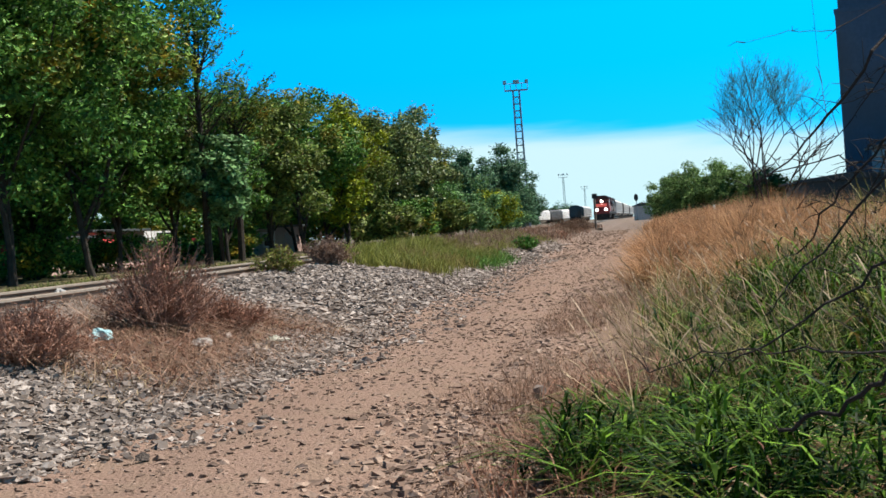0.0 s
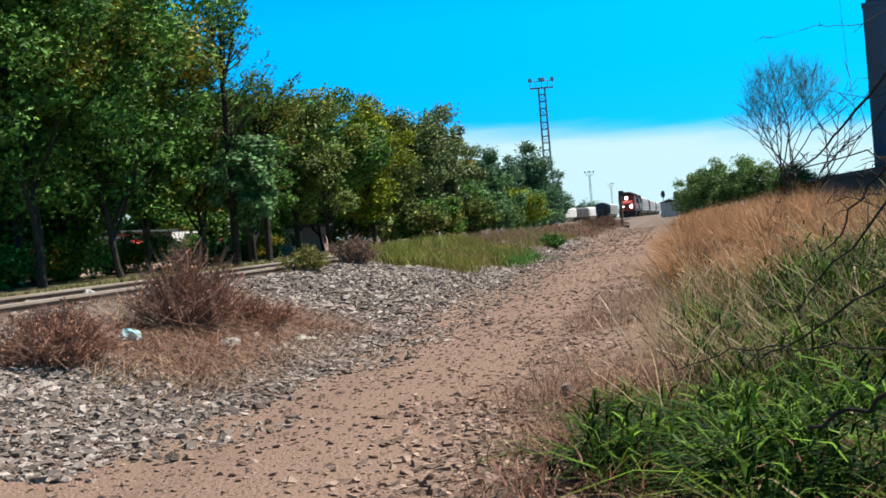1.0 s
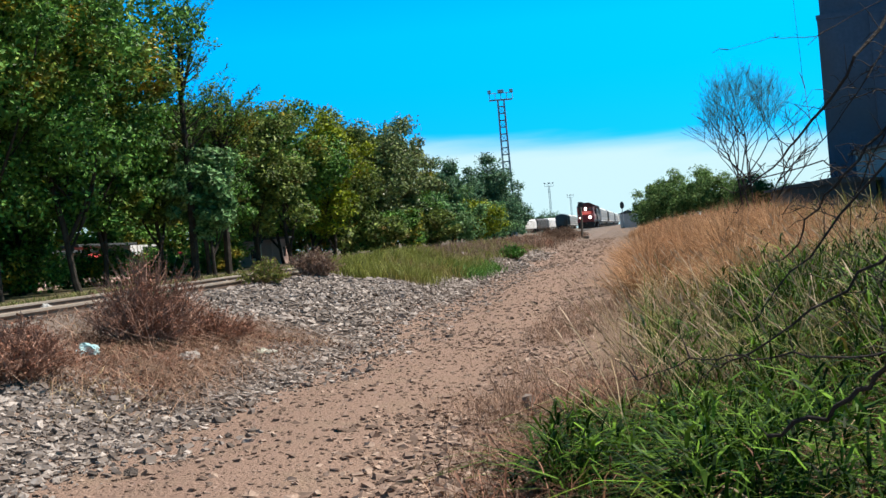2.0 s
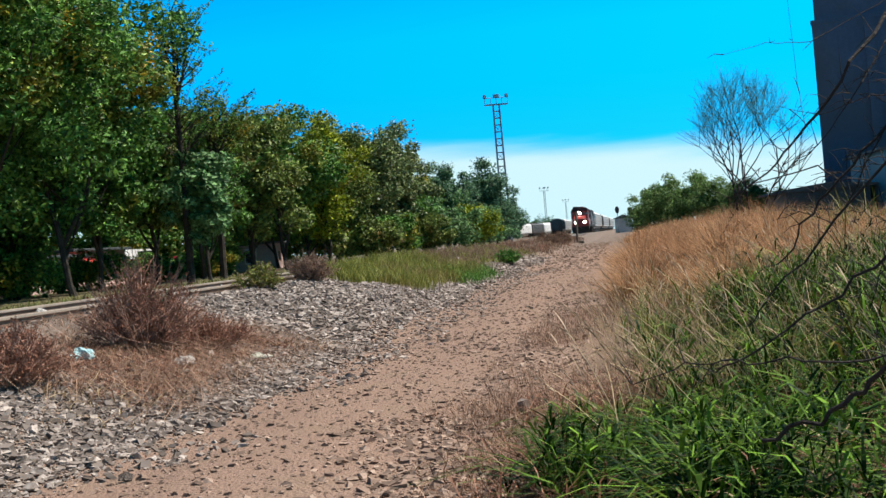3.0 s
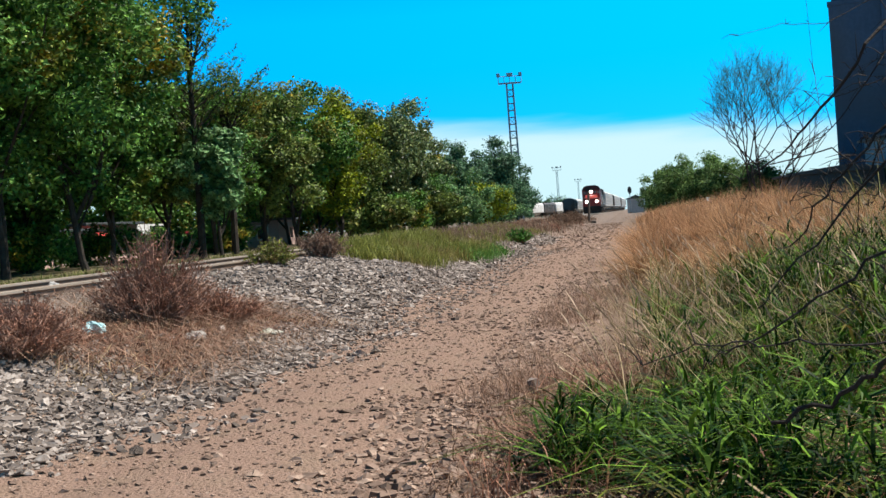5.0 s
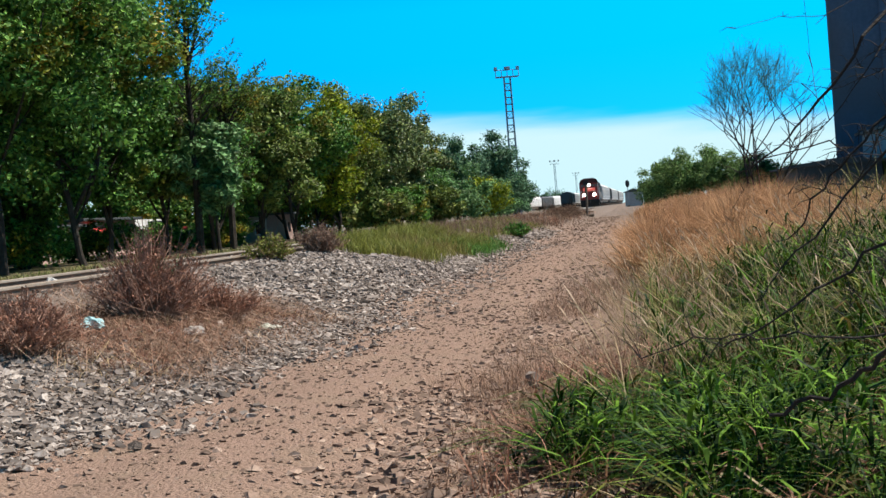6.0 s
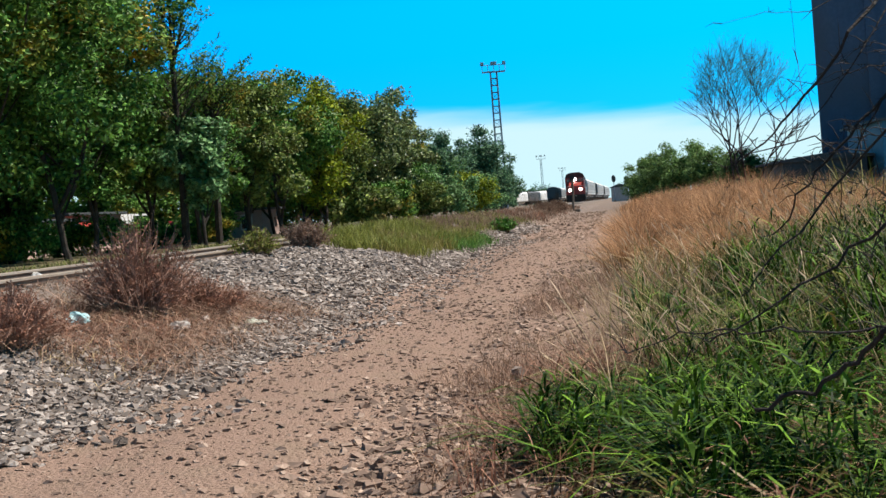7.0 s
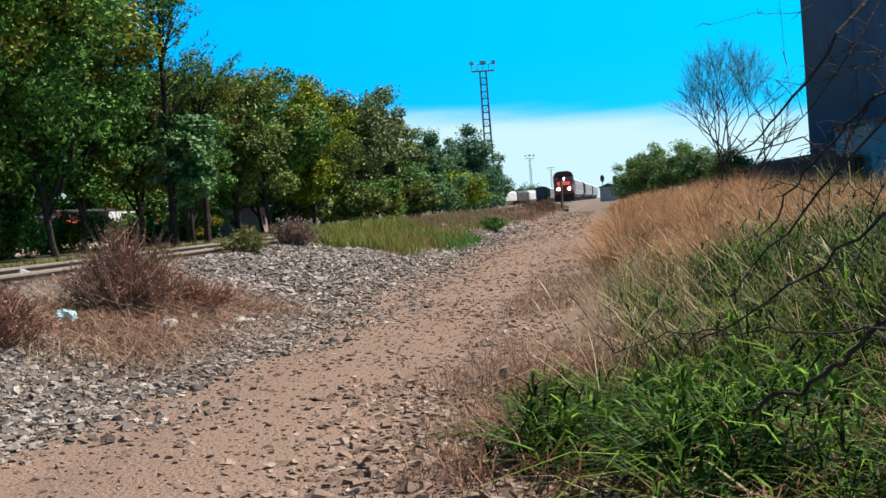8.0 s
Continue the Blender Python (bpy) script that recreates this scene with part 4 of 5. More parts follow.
grass("green_patch", [(5000, -4.7, -3.75, 30.0, 38.0, 1.0, (0.2, 0.38), (0.008, 0.016), (0.3, 0.9), 0.18, 0)], M_HERB, "bright green low grass patch beside the lane")
grass("dry_patch", [(5000, -6.2, -4.4, 34.0, 60.0, 1.0, (0.25, 0.5), (0.008, 0.016), (0.2, 0.8), 0.25, 62), (4000, -6.0, -4.0, 60.0, 135.0, 1.0, (0.25, 0.5), (0.015, 0.03), (0.2, 0.9), 0.3, 0)], M_FARWEED, "dull brown dry grass between the green patches")


def weed_bush(x, y, h, r, label, material, stems=90, name="dry_weed", leaf=0.05):
    z = float(land(x, y))
    thing = holder(name, pose(x, y, z), label, "bush", "dry weeds beside the ballast")
    b, pts = Build(), []
    for _ in range(stems):
        a, o = random.uniform(0, 6.28), random.uniform(0, 1) ** 0.7
        p0 = Vector((math.cos(a) * o * r * 0.3, math.sin(a) * o * r * 0.3, -0.03))
        top = Vector((math.cos(a) * o * r, math.sin(a) * o * r, h * (1.05 - 0.6 * o * o) * random.uniform(0.45, 1.2)))
        path = [p0.lerp(top, t) + Vector((random.gauss(0, 0.012), random.gauss(0, 0.012), 0.08 * h * math.sin(3.1 * t))) for t in (0, 0.35, 0.7, 1)]
        b.tube(path, [0.006, 0.005, 0.004, 0.002], 3)
        for _ in range(3):
            t = random.uniform(0.3, 0.8)
            s = p0.lerp(top, t)
            e = s + Vector((random.gauss(0, 0.08), random.gauss(0, 0.08), random.uniform(0.05, 0.16))) * (h / 0.7)
            b.tube([s, e], [0.004, 0.002], 3)
            pts += [s.lerp(e, random.uniform(0.1, 1)) for _ in range(7)]
    part("stemwork", b, M_WEEDSTEM, thing)
    pts = np.array([tuple(p) for p in pts]) + rng.normal(0, 0.025, (len(pts), 3))
    ob = new("dry_leaves", leaves_mesh("dry_leaves", pts, leaf * rng.uniform(0.5, 1.4, len(pts)), material, 0.2, 0.4))
    ob.parent = thing


weed_bush(-4.45, 11.4, 0.82, 0.66, "dead reddish-brown weed bush on ballast", M_WEED, 260, leaf=0.032)
weed_bush(-4.15, 12.3, 0.36, 0.6, "low dead brown weed tangle", M_WEED, 140, leaf=0.032)
weed_bush(-4.52, 8.8, 0.38, 0.6, "dead reddish-brown weed bush on ballast", M_WEED, 220, leaf=0.032)
weed_bush(-5.0, 9.9, 0.30, 0.40, "low dead brown weed tangle", M_WEED, 120, leaf=0.032)
weed_bush(-5.55, 19.2, 0.40, 0.5, "dry olive weed beside the track", M_GRASS_YELLOW, 90, leaf=0.06)
weed_bush(-5.5, 22.3, 0.55, 0.62, "dry brown weed at the grass edge", M_FARWEED, 110, leaf=0.06)
weed_bush(-5.55, 14.4, 0.22, 0.35, "small green weed beside the track", M_LEAF_BLUE, 60, leaf=0.06)
weed_bush(-4.0, 45.0, 0.5, 0.75, "bright green leafy weed clump", M_HERB, 90, "green_weed", 0.12)
for wx, wy, wh in ((-4.9, 88, 0.6), (-5.4, 96, 0.7), (-4.6, 102, 0.6), (-5.2, 112, 0.8)):
    weed_bush(wx, wy, wh, 1.2, "dead brown weed thicket near the track", M_FARWEED, 70, leaf=0.14)


def thorn_branch(parent, points, r0, r1, thorns=14):
    """A crooked dark branch with thorns and short side twigs."""
    pts, path = [Vector(p) for p in points], []
    for a, b in zip(pts, pts[1:]):
        for t in (0, 0.25, 0.5, 0.75):
            path.append(a.lerp(b, t) + Vector([random.gauss(0, min(0.006, r0 * 0.5)) for _ in range(3)]))
    path.append(pts[-1])
    n = len(path)
    radii = [0.58 * (r0 + (r1 - r0) * i / (n - 1)) for i in range(n)]
    b = Build().tube(path, radii, 6)
    for _ in range(thorns):
        i = random.randrange(n - 1)
        s = path[i].lerp(path[i + 1], random.random())
        d = Vector((random.gauss(0, 1), random.gauss(0, 0.6), random.gauss(0, 1))).normalized()
        b.tube([s, s + d * random.uniform(0.012, 0.03)], [0.0016, 0.0005], 3)
    for _ in range(thorns // 2):
        s = path[random.randrange(n)]
        d = Vector((random.gauss(-0.4, 0.6), random.gauss(0, 0.6), random.gauss(0.2, 0.7))).normalized() * random.uniform(0.03, 0.11)
        b.tube([s, s + d * 0.5 + Vector((0, 0, 0.008)), s + d], [0.0018, 0.0013, 0.0006], 4)
    part("branch", b, M_TWIG, parent)


thorn = holder("thorn_bush", pose(0, 0, 0), "bare dark thorny branches hanging over the grass", "bush")
THORN_ROOT = (1.75, 3.7, 0.25)
for pts, r0, r1, k in (
        ([THORN_ROOT, (1.45, 4.1, 1.5), (1.04, 4.20, 1.84), (0.73, 4.00, 1.54), (0.60, 4.10, 1.36), (0.53, 4.30, 1.27), (0.42, 4.50, 1.18)], 0.016, 0.004, 30),
        ([THORN_ROOT, (1.4, 3.9, 1.25), (0.95, 4.00, 1.42), (0.83, 4.00, 1.34), (0.67, 4.00, 1.19), (0.57, 4.10, 1.06), (0.49, 4.20, 0.94)], 0.014, 0.004, 30),
        ([THORN_ROOT, (1.2, 3.6, 1.15), (0.79, 3.60, 1.27), (0.60, 3.70, 1.06), (0.41, 3.70, 0.87), (0.33, 3.70, 0.79)], 0.011, 0.003, 26),
        ([THORN_ROOT, (1.1, 3.5, 0.95), (0.78, 3.40, 1.05), (0.68, 3.40, 0.98), (0.51, 3.50, 0.85), (0.34, 3.50, 0.74), (0.23, 3.60, 0.68)], 0.012, 0.004, 30),
        ([THORN_ROOT, (1.1, 3.2, 0.7), (0.69, 3.10, 0.75), (0.50, 3.10, 0.74), (0.37, 3.10, 0.76), (0.25, 3.10, 0.76), (0.13, 3.20, 0.75), (0.0, 3.20, 0.71)], 0.008, 0.0022, 30),
        ([THORN_ROOT, (1.1, 3.2, 0.85), (0.72, 3.20, 0.79), (0.62, 3.20, 0.72), (0.57, 3.30, 0.65), (0.47, 3.40, 0.56), (0.33, 3.50, 0.50)], 0.016, 0.010, 12),
        ([(1.04, 4.2, 1.84), (0.85, 4.1, 1.72), (0.62, 4.00, 1.61), (0.49, 4.00, 1.62), (0.36, 4.00, 1.60)], 0.003, 0.001, 5),
        ([(0.60, 4.1, 1.36), (0.63, 4.40, 1.53), (0.62, 4.40, 1.85)], 0.002, 0.001, 3),
        ([(0.67, 4.0, 1.19), (0.64, 4.20, 1.24), (0.46, 4.40, 1.21), (0.38, 4.50, 1.17)], 0.005, 0.002, 12),
        ([(1.04, 4.2, 1.84), (0.76, 4.00, 1.47), (0.63, 4.10, 1.30), (0.53, 4.20, 1.23)], 0.005, 0.002, 16),
        ([(0.95, 4.0, 1.42), (0.80, 4.1, 1.44), (0.66, 4.2, 1.40), (0.55, 4.3, 1.45)], 0.004, 0.001, 10),
        ([(0.83, 4.0, 1.34), (0.76, 4.0, 1.24), (0.70, 4.1, 1.10), (0.68, 4.1, 0.95)], 0.005, 0.002, 12),
        ([(0.95, 4.0, 1.42), (0.86, 3.9, 1.16), (0.77, 3.9, 0.98), (0.71, 3.9, 0.80)], 0.006, 0.002, 14),
        ([(0.60, 3.7, 1.06), (0.52, 3.8, 1.10), (0.45, 3.9, 1.08)], 0.003, 0.001, 8)):
    thorn_branch(thorn, pts, r0, r1, k)

for _ in range(30):
    t = random.random()
    start = Vector((1.05, 4.15, 1.38)).lerp(Vector((0.74, 4.1, 1.0)), t) + Vector((random.gauss(0, 0.14), random.gauss(0, 0.1), random.gauss(-0.02, 0.2)))
    go = Vector((random.uniform(-0.26, 0.06), random.gauss(0, 0.1), random.uniform(-0.22, 0.14)))
    thorn_branch(thorn, [start, start + go * 0.4 + Vector((0, 0, 0.03)), start + go * 0.75, start + go], random.uniform(0.0016, 0.0034), 0.0007, 9)

# ---- litter ----


def bag(name, x, y, w, d, h, material, label):
    bm = bmesh.new()
    bmesh.ops.create_icosphere(bm, subdivisions=3, radius=1)
    r = random.Random(int(x * 100))
    ph = [r.uniform(0, 6.28) for _ in range(6)]
    for v in bm.verts:
        p = v.co.copy()
        k = 1 + 0.16 * math.sin(5 * p.x + ph[0]) + 0.14 * math.sin(7 * p.y + ph[1]) + 0.10 * math.sin(11 * (p.x + p.z) + ph[2])
        v.co = Vector((p.x * w / 2 * k, p.y * d / 2 * k, max(-0.2, p.z) * h * (k + 0.15 * math.sin(9 * p.x - 4 * p.y + ph[3]))))
    me = bpy.data.meshes.new(name)
    bm.to_mesh(me)
    bm.free()
    me.materials.append(material)
    ob = new(name, me)
    ob.matrix_basis = pose(x, y, float(land(x, y)) + 0.02, 0, 0, r.uniform(-30, 30))
    tagged(ob, label, "plastic bag")


M_BLUEBAG = surface("blue_plastic", (0.25, 0.50, 0.55), (0.45, 0.66, 0.70), 14, 60, 0.3, spec=0.6, bump=0.6)
M_WHITEBAG = surface("white_plastic", (0.48, 0.46, 0.43), (0.68, 0.66, 0.62), 14, 60, 0.4, spec=0.5, bump=0.6)
bag("plastic_bag", -4.63, 10.4, 0.24, 0.20, 0.075, M_BLUEBAG, "crumpled pale blue plastic bag in dead weeds")
bag("plastic_bag", -3.98, 11.05, 0.23, 0.17, 0.055, M_WHITEBAG, "crumpled white plastic bag on dead litter")
bag("plastic_scrap", -3.71, 12.5, 0.26, 0.14, 0.04, surface("pale_green_scrap", (0.40, 0.45, 0.36), (0.55, 0.50, 0.44), 14, 60, 0.6), "flat pale green torn plastic scrap")
bag("plastic_scrap", -7.3, 15.3, 0.18, 0.14, 0.05, M_WHITEBAG, "white plastic scrap beside the rail")

# ---- posts, light towers, signal ----
M_STEEL = surface("galvanised_steel", (0.15, 0.21, 0.26), (0.22, 0.29, 0.34), 2, 20, 0.6, 0.0, 0.0)
M_DARK = surface("dark_paint", (0.02, 0.022, 0.026), (0.04, 0.042, 0.048), 2, 20, 0.6, bump=0.1)
M_LAMPGLASS = surface("lamp_glass", (0.30, 0.34, 0.38), (0.4, 0.44, 0.48), 2, 20, 0.2, spec=0.6, bump=0)


def light_tower(x, y, h, w, head):
    thing = holder("light_tower", pose(x, y, float(land(x, y)), 0, 0, 12), "slender steel lattice floodlight tower in the yard", "light tower", "yard light towers")
    hw = w / 2
    for sx in (-1, 1):
        for sy in (-1, 1):
            part("leg", Build().tube([(sx * hw * 1.25, sy * hw * 1.25, -0.3), (sx * hw, sy * hw, h)], w * 0.085, 5), M_STEEL, thing)
    n = max(6, round(h / (w * 1.15)))
    for i in range(n):
        z0, z1 = h * i / n, h * (i + 1) / n
        k = hw * (1.25 - 0.25 * i / n)
        b = Build()
        c = [(-k, -k), (k, -k), (k, k), (-k, k)]
        for j in range(4):
            (ax, ay), (bx, by) = c[j], c[(j + 1) % 4]
            b.tube([(ax, ay, z1), (bx, by, z1)], w * 0.06, 4)
            if j % 2 == i % 2:
                b.tube([(ax, ay, z0), (bx, by, z1)], w * 0.035, 4)
        part("brace", b, M_STEEL, thing)
    part("platform", Build().box(-head / 2, head / 2, -hw * 1.1, hw * 1.1, h - 0.12, h + 0.06, 0.03), M_STEEL, thing)
    rail_b = Build()
    for sx in np.linspace(-head / 2, head / 2, 5):
        rail_b.tube([(sx, -hw, h), (sx, -hw, h + head * 0.28)], w * 0.055, 4)
    rail_b.tube([(-head / 2, -hw, h + head * 0.28), (head / 2, -hw, h + head * 0.28)], w * 0.055, 4)
    part("railing", rail_b, M_STEEL, thing)
    for sx in (-0.5, -0.06, 0.06, 0.46):
        lamp = part("floodlight", Build().box(sx * head - head * 0.07, sx * head + head * 0.07, -hw - 0.35, -hw + 0.05, h + head * 0.26, h + head * 0.42, 0.05), M_DARK, thing)
        part("lens", Build().box(sx * head - head * 0.055, sx * head + head * 0.055, -hw - 0.37, -hw - 0.354, h + head * 0.28, h + head * 0.40), M_LAMPGLASS, lamp)


light_tower(-20.8, 240, 25.9, 1.15, 4.3)
light_tower(-40.3, 730, 25.6, 0.8, 5.0)
light_tower(-40.7, 1035, 25.6, 0.8, 5.0)


def leaning_post(x, y, h):
    thing = holder("leaning_post", pose(x, y, float(land(x, y)), 0, 2.0, 0), "old leaning wooden post with a small plate", "post")
    part("post", Build().tube([(0, 0, -0.3), (0.02, 0, h * 0.5), (-0.03, 0, h)], [0.11, 0.10, 0.09], 7), M_TIE, thing)
    part("plate", Build().box(-0.24, 0.22, -0.13, -0.10, h - 0.42, h + 0.02, 0.01), M_DARK, thing, "dark weathered plate")
    part("stub", Build().box(-0.1, 0.6, -0.16, 0.12, -0.1, 0.16, 0.04), M_TIE, thing)


leaning_post(-3.75, 114, 3.15)


def signal_mast(x, y):
    thing = holder("railway_signal", pose(x, y, 0), "railway signal mast with a dark oval head", "railway signal")
    part("mast", Build().tube([(0, 0, -0.2), (0, 0, 5.2)], 0.09, 8), M_STEEL, thing)
    part("base", Build().box(-0.3, 0.3, -0.3, 0.3, -0.1, 0.3, 0.05), M_TIE, thing)
    oval = [(math.cos(a) * 0.48, 5.35 + math.sin(a) * 0.85) for a in np.linspace(0, 2 * math.pi, 20, endpoint=False)]
    head = part("target", Build().prism(oval, "y", -0.12, -0.06), M_DARK, thing)
    for z in (4.9, 5.35, 5.8):
        part("hood", Build().tube([(0, -0.13, z), (0, -0.4, z)], 0.14, 10), M_DARK, head)


signal_mast(-0.1, 300)

# ---- the train ----
M_RED = surface("loco_red", (0.33, 0.028, 0.020), (0.42, 0.045, 0.028), 0.9, 8, 0.45, bump=0.05, dirt=(0.14, 0.035, 0.025), spec=0.5)
M_MAROON = surface("loco_maroon_roof", (0.05, 0.018, 0.016), (0.08, 0.03, 0.026), 1, 8, 0.6, bump=0.05)
M_LOCOWHITE = surface("loco_white_trim", (0.60, 0.56, 0.52), (0.72, 0.68, 0.64), 1, 10, 0.5, bump=0.05)
M_BLACK = surface("loco_underframe", (0.022, 0.020, 0.019), (0.05, 0.042, 0.036), 2, 14, 0.7, 0.2, 0.1)
M_PANE = surface("cab_glass", (0.012, 0.016, 0.02), (0.02, 0.025, 0.03), 1, 10, 0.1, spec=0.8, bump=0)
M_BEAM = glow("headlight_beam", (1.0, 0.95, 0.86), 40.0)
M_CARWHITE = surface("wagon_pale", (0.66, 0.66, 0.65), (0.80, 0.80, 0.78), 0.7, 6, 0.6, bump=0.05, dirt=(0.48, 0.43, 0.39))
M_CARGREY = surface("wagon_dark_grey", (0.06, 0.062, 0.065), (0.11, 0.11, 0.11), 0.8, 6, 0.6, bump=0.05, dirt=(0.12, 0.08, 0.06))
M_CARBLUE = surface("wagon_blue_green", (0.03, 0.055, 0.07), (0.05, 0.085, 0.10), 0.8, 6, 0.6, bump=0.05, dirt=(0.07, 0.06, 0.05))


def bogie(parent, yc, axles):
    frame_part = part("bogie", Build().box(-1.12, -0.94, yc - 1.2 * axles / 1.6, yc + 1.2 * axles / 1.6, 0.45, 0.78, 0.06)
                      .box(0.94, 1.12, yc - 1.2 * axles / 1.6, yc + 1.2 * axles / 1.6, 0.45, 0.78, 0.06).box(-1.0, 1.0, yc - 0.25, yc + 0.25, 0.45, 0.85, 0.05), M_BLACK, parent)
    for i in range(axles):
        y = yc + (i - (axles - 1) / 2) * 1.75
        for sx in (-1, 1):
            part("wheel", Build().tube([(sx * 0.68, y, 0.5), (sx * 0.72, y, 0.5), (sx * 0.83, y, 0.5)], [0.53, 0.5, 0.48], 18), M_RAIL, frame_part)


def locomotive(red=True):
    skin = M_RED if red else M_CARGREY
    label = "red diesel freight locomotive with lit headlights" if red else "dark grey second diesel locomotive"
    thing = holder("locomotive", track_pose(255.0), label, "locomotive")
    L = 10.9
    part("underframe", Build().box(-1.5, 1.5, -L, L, 1.15, 1.62, 0.06), M_BLACK, thing)
    hood = [(-1.05, 1.62), (1.05, 1.62), (1.05, 4.15), (0.8, 4.45), (-0.8, 4.45), (-1.05, 4.15)]
    part("engine_hood", Build().prism(hood, "y", -5.6, L - 1.0), skin, thing)
    part("radiator", Build().prism([(-1.45, 3.6), (1.45, 3.6), (1.45, 4.4), (1.1, 4.62), (-1.1, 4.62), (-1.45, 4.4)], "y", 5.5, L - 1.2), M_MAROON if red else skin, thing)
    cab = [(-1.52, 1.62), (1.52, 1.62), (1.54, 3.9), (1.25, 4.45), (0.7, 4.68), (-0.7, 4.68), (-1.25, 4.45), (-1.54, 3.9)]
    cab_part = part("cab", Build().prism(cab, "y", -8.4, -5.55), skin, thing)
    part("roof", Build().prism([(-1.57, 3.9), (-1.28, 4.48), (-0.72, 4.72), (0.72, 4.72), (1.28, 4.48), (1.57, 3.9), (1.3, 3.86), (-1.3, 3.86)], "y", -8.5, -5.45), M_MAROON, cab_part, "dark maroon roof")
    for sx in (-1, 1):
        part("windshield", Build().box(min(sx * 0.36, sx * 0.78), max(sx * 0.36, sx * 0.78), -8.45, -8.406, 3.35, 3.75, 0.015), M_PANE, cab_part)
        part("side_window", Build().box(sx * 1.545 - 0.02, sx * 1.545 + 0.02, -7.6, -6.2, 3.1, 3.75, 0.01), M_PANE, cab_part)
        part("corner_window", Build().box(min(sx * 0.95, sx * 1.28), max(sx * 0.95, sx * 1.28), -8.44, -8.406, 3.3, 3.7, 0.015), M_PANE, cab_part)
    part("trim_band", Build().box(-1.5, 1.5, -8.43, -8.406, 3.92, 4.04), M_LOCOWHITE, cab_part, "pale trim band")
    part("trim_band", Build().box(1.38, 1.5, -8.43, -8.406, 2.2, 3.9), M_LOCOWHITE, cab_part, "pale trim band")
    nose = [(-10.3, 1.62), (-8.35, 1.62), (-8.35, 3.15), (-9.6, 3.0), (-10.25, 2.55)]
    nose_part = part("nose", Build().prism(nose, "x", -1.0, 1.0), skin, thing)
    part("nose_door", Build().box(-0.35, 0.35, -10.36, -10.30, 1.7, 2.5, 0.01), skin, nose_part)
    part("pilot", Build().prism([(-1.45, 0.08), (1.45, 0.08), (1.5, 1.2), (-1.5, 1.2)], "y", -L - 0.15, -L + 0.1), M_BLACK, thing)
    part("front_plate", Build().box(-1.5, 1.5, -L - 0.06, -L - 0.004, 0.95, 1.66, 0.01), skin, thing)
    part("coupler", Build().box(-0.16, 0.16, -L - 0.75, -L, 0.78, 1.05, 0.05), M_BLACK, thing)
    part("fuel_tank", Build().prism([(-1.4, 0.9), (-1.0, 0.35), (1.0, 0.35), (1.4, 0.9), (1.4, 1.14), (-1.4, 1.14)], "y", -3.0, 3.0), M_BLACK, thing)
    for yc in (-6.9, 6.9):
        bogie(thing, yc, 3)
    for sx in (-1, 1):
        b = Build().tube([(sx * 1.46, -5.4, 2.65), (sx * 1.46, L - 0.3, 2.65)], 0.025, 5)
        for y in np.linspace(-5.4, L - 0.3, 9):
            b.tube([(sx * 1.46, y, 1.6), (sx * 1.46, y, 2.65)], 0.022, 5)
        part("handrail", b, M_LOCOWHITE, thing)
        b = Build()
        for z in (0.4, 0.7, 1.0):
            b.box(min(sx * 1.05, sx * 1.5), max(sx * 1.05, sx * 1.5), -L + 0.12, -L + 0.5, z, z + 0.04)
        part("step", b, M_BLACK, thing)
        part("front_rail", Build().tube([(sx * 1.3, -L + 0.1, 1.6), (sx * 1.3, -L + 0.1, 2.5), (sx * 0.5, -L + 0.1, 2.6)], 0.025, 5), M_LOCOWHITE, thing)
    for y in (-2.5, 0.5, 8.6):
        part("roof_vent", Build().box(-0.5, 0.5, y - 0.8, y + 0.8, 4.44, 4.66, 0.05), M_MAROON, thing)
    if red:
        for sx, z in ((0.0, 3.62), (-0.82, 1.98), (0.82, 1.98)):
            y = -8.62 if z > 3 else -L - 0.02
            lamp = part("headlight_housing", Build().tube([(sx, y + 0.22, z), (sx, y, z)], [0.21, 0.24], 14), skin, thing)
            part("headlight", Build().tube([(sx, y - 0.004, z), (sx, y - 0.03, z)], [0.21, 0.20], 14), M_BEAM, lamp, "bright white headlight")
    return thing


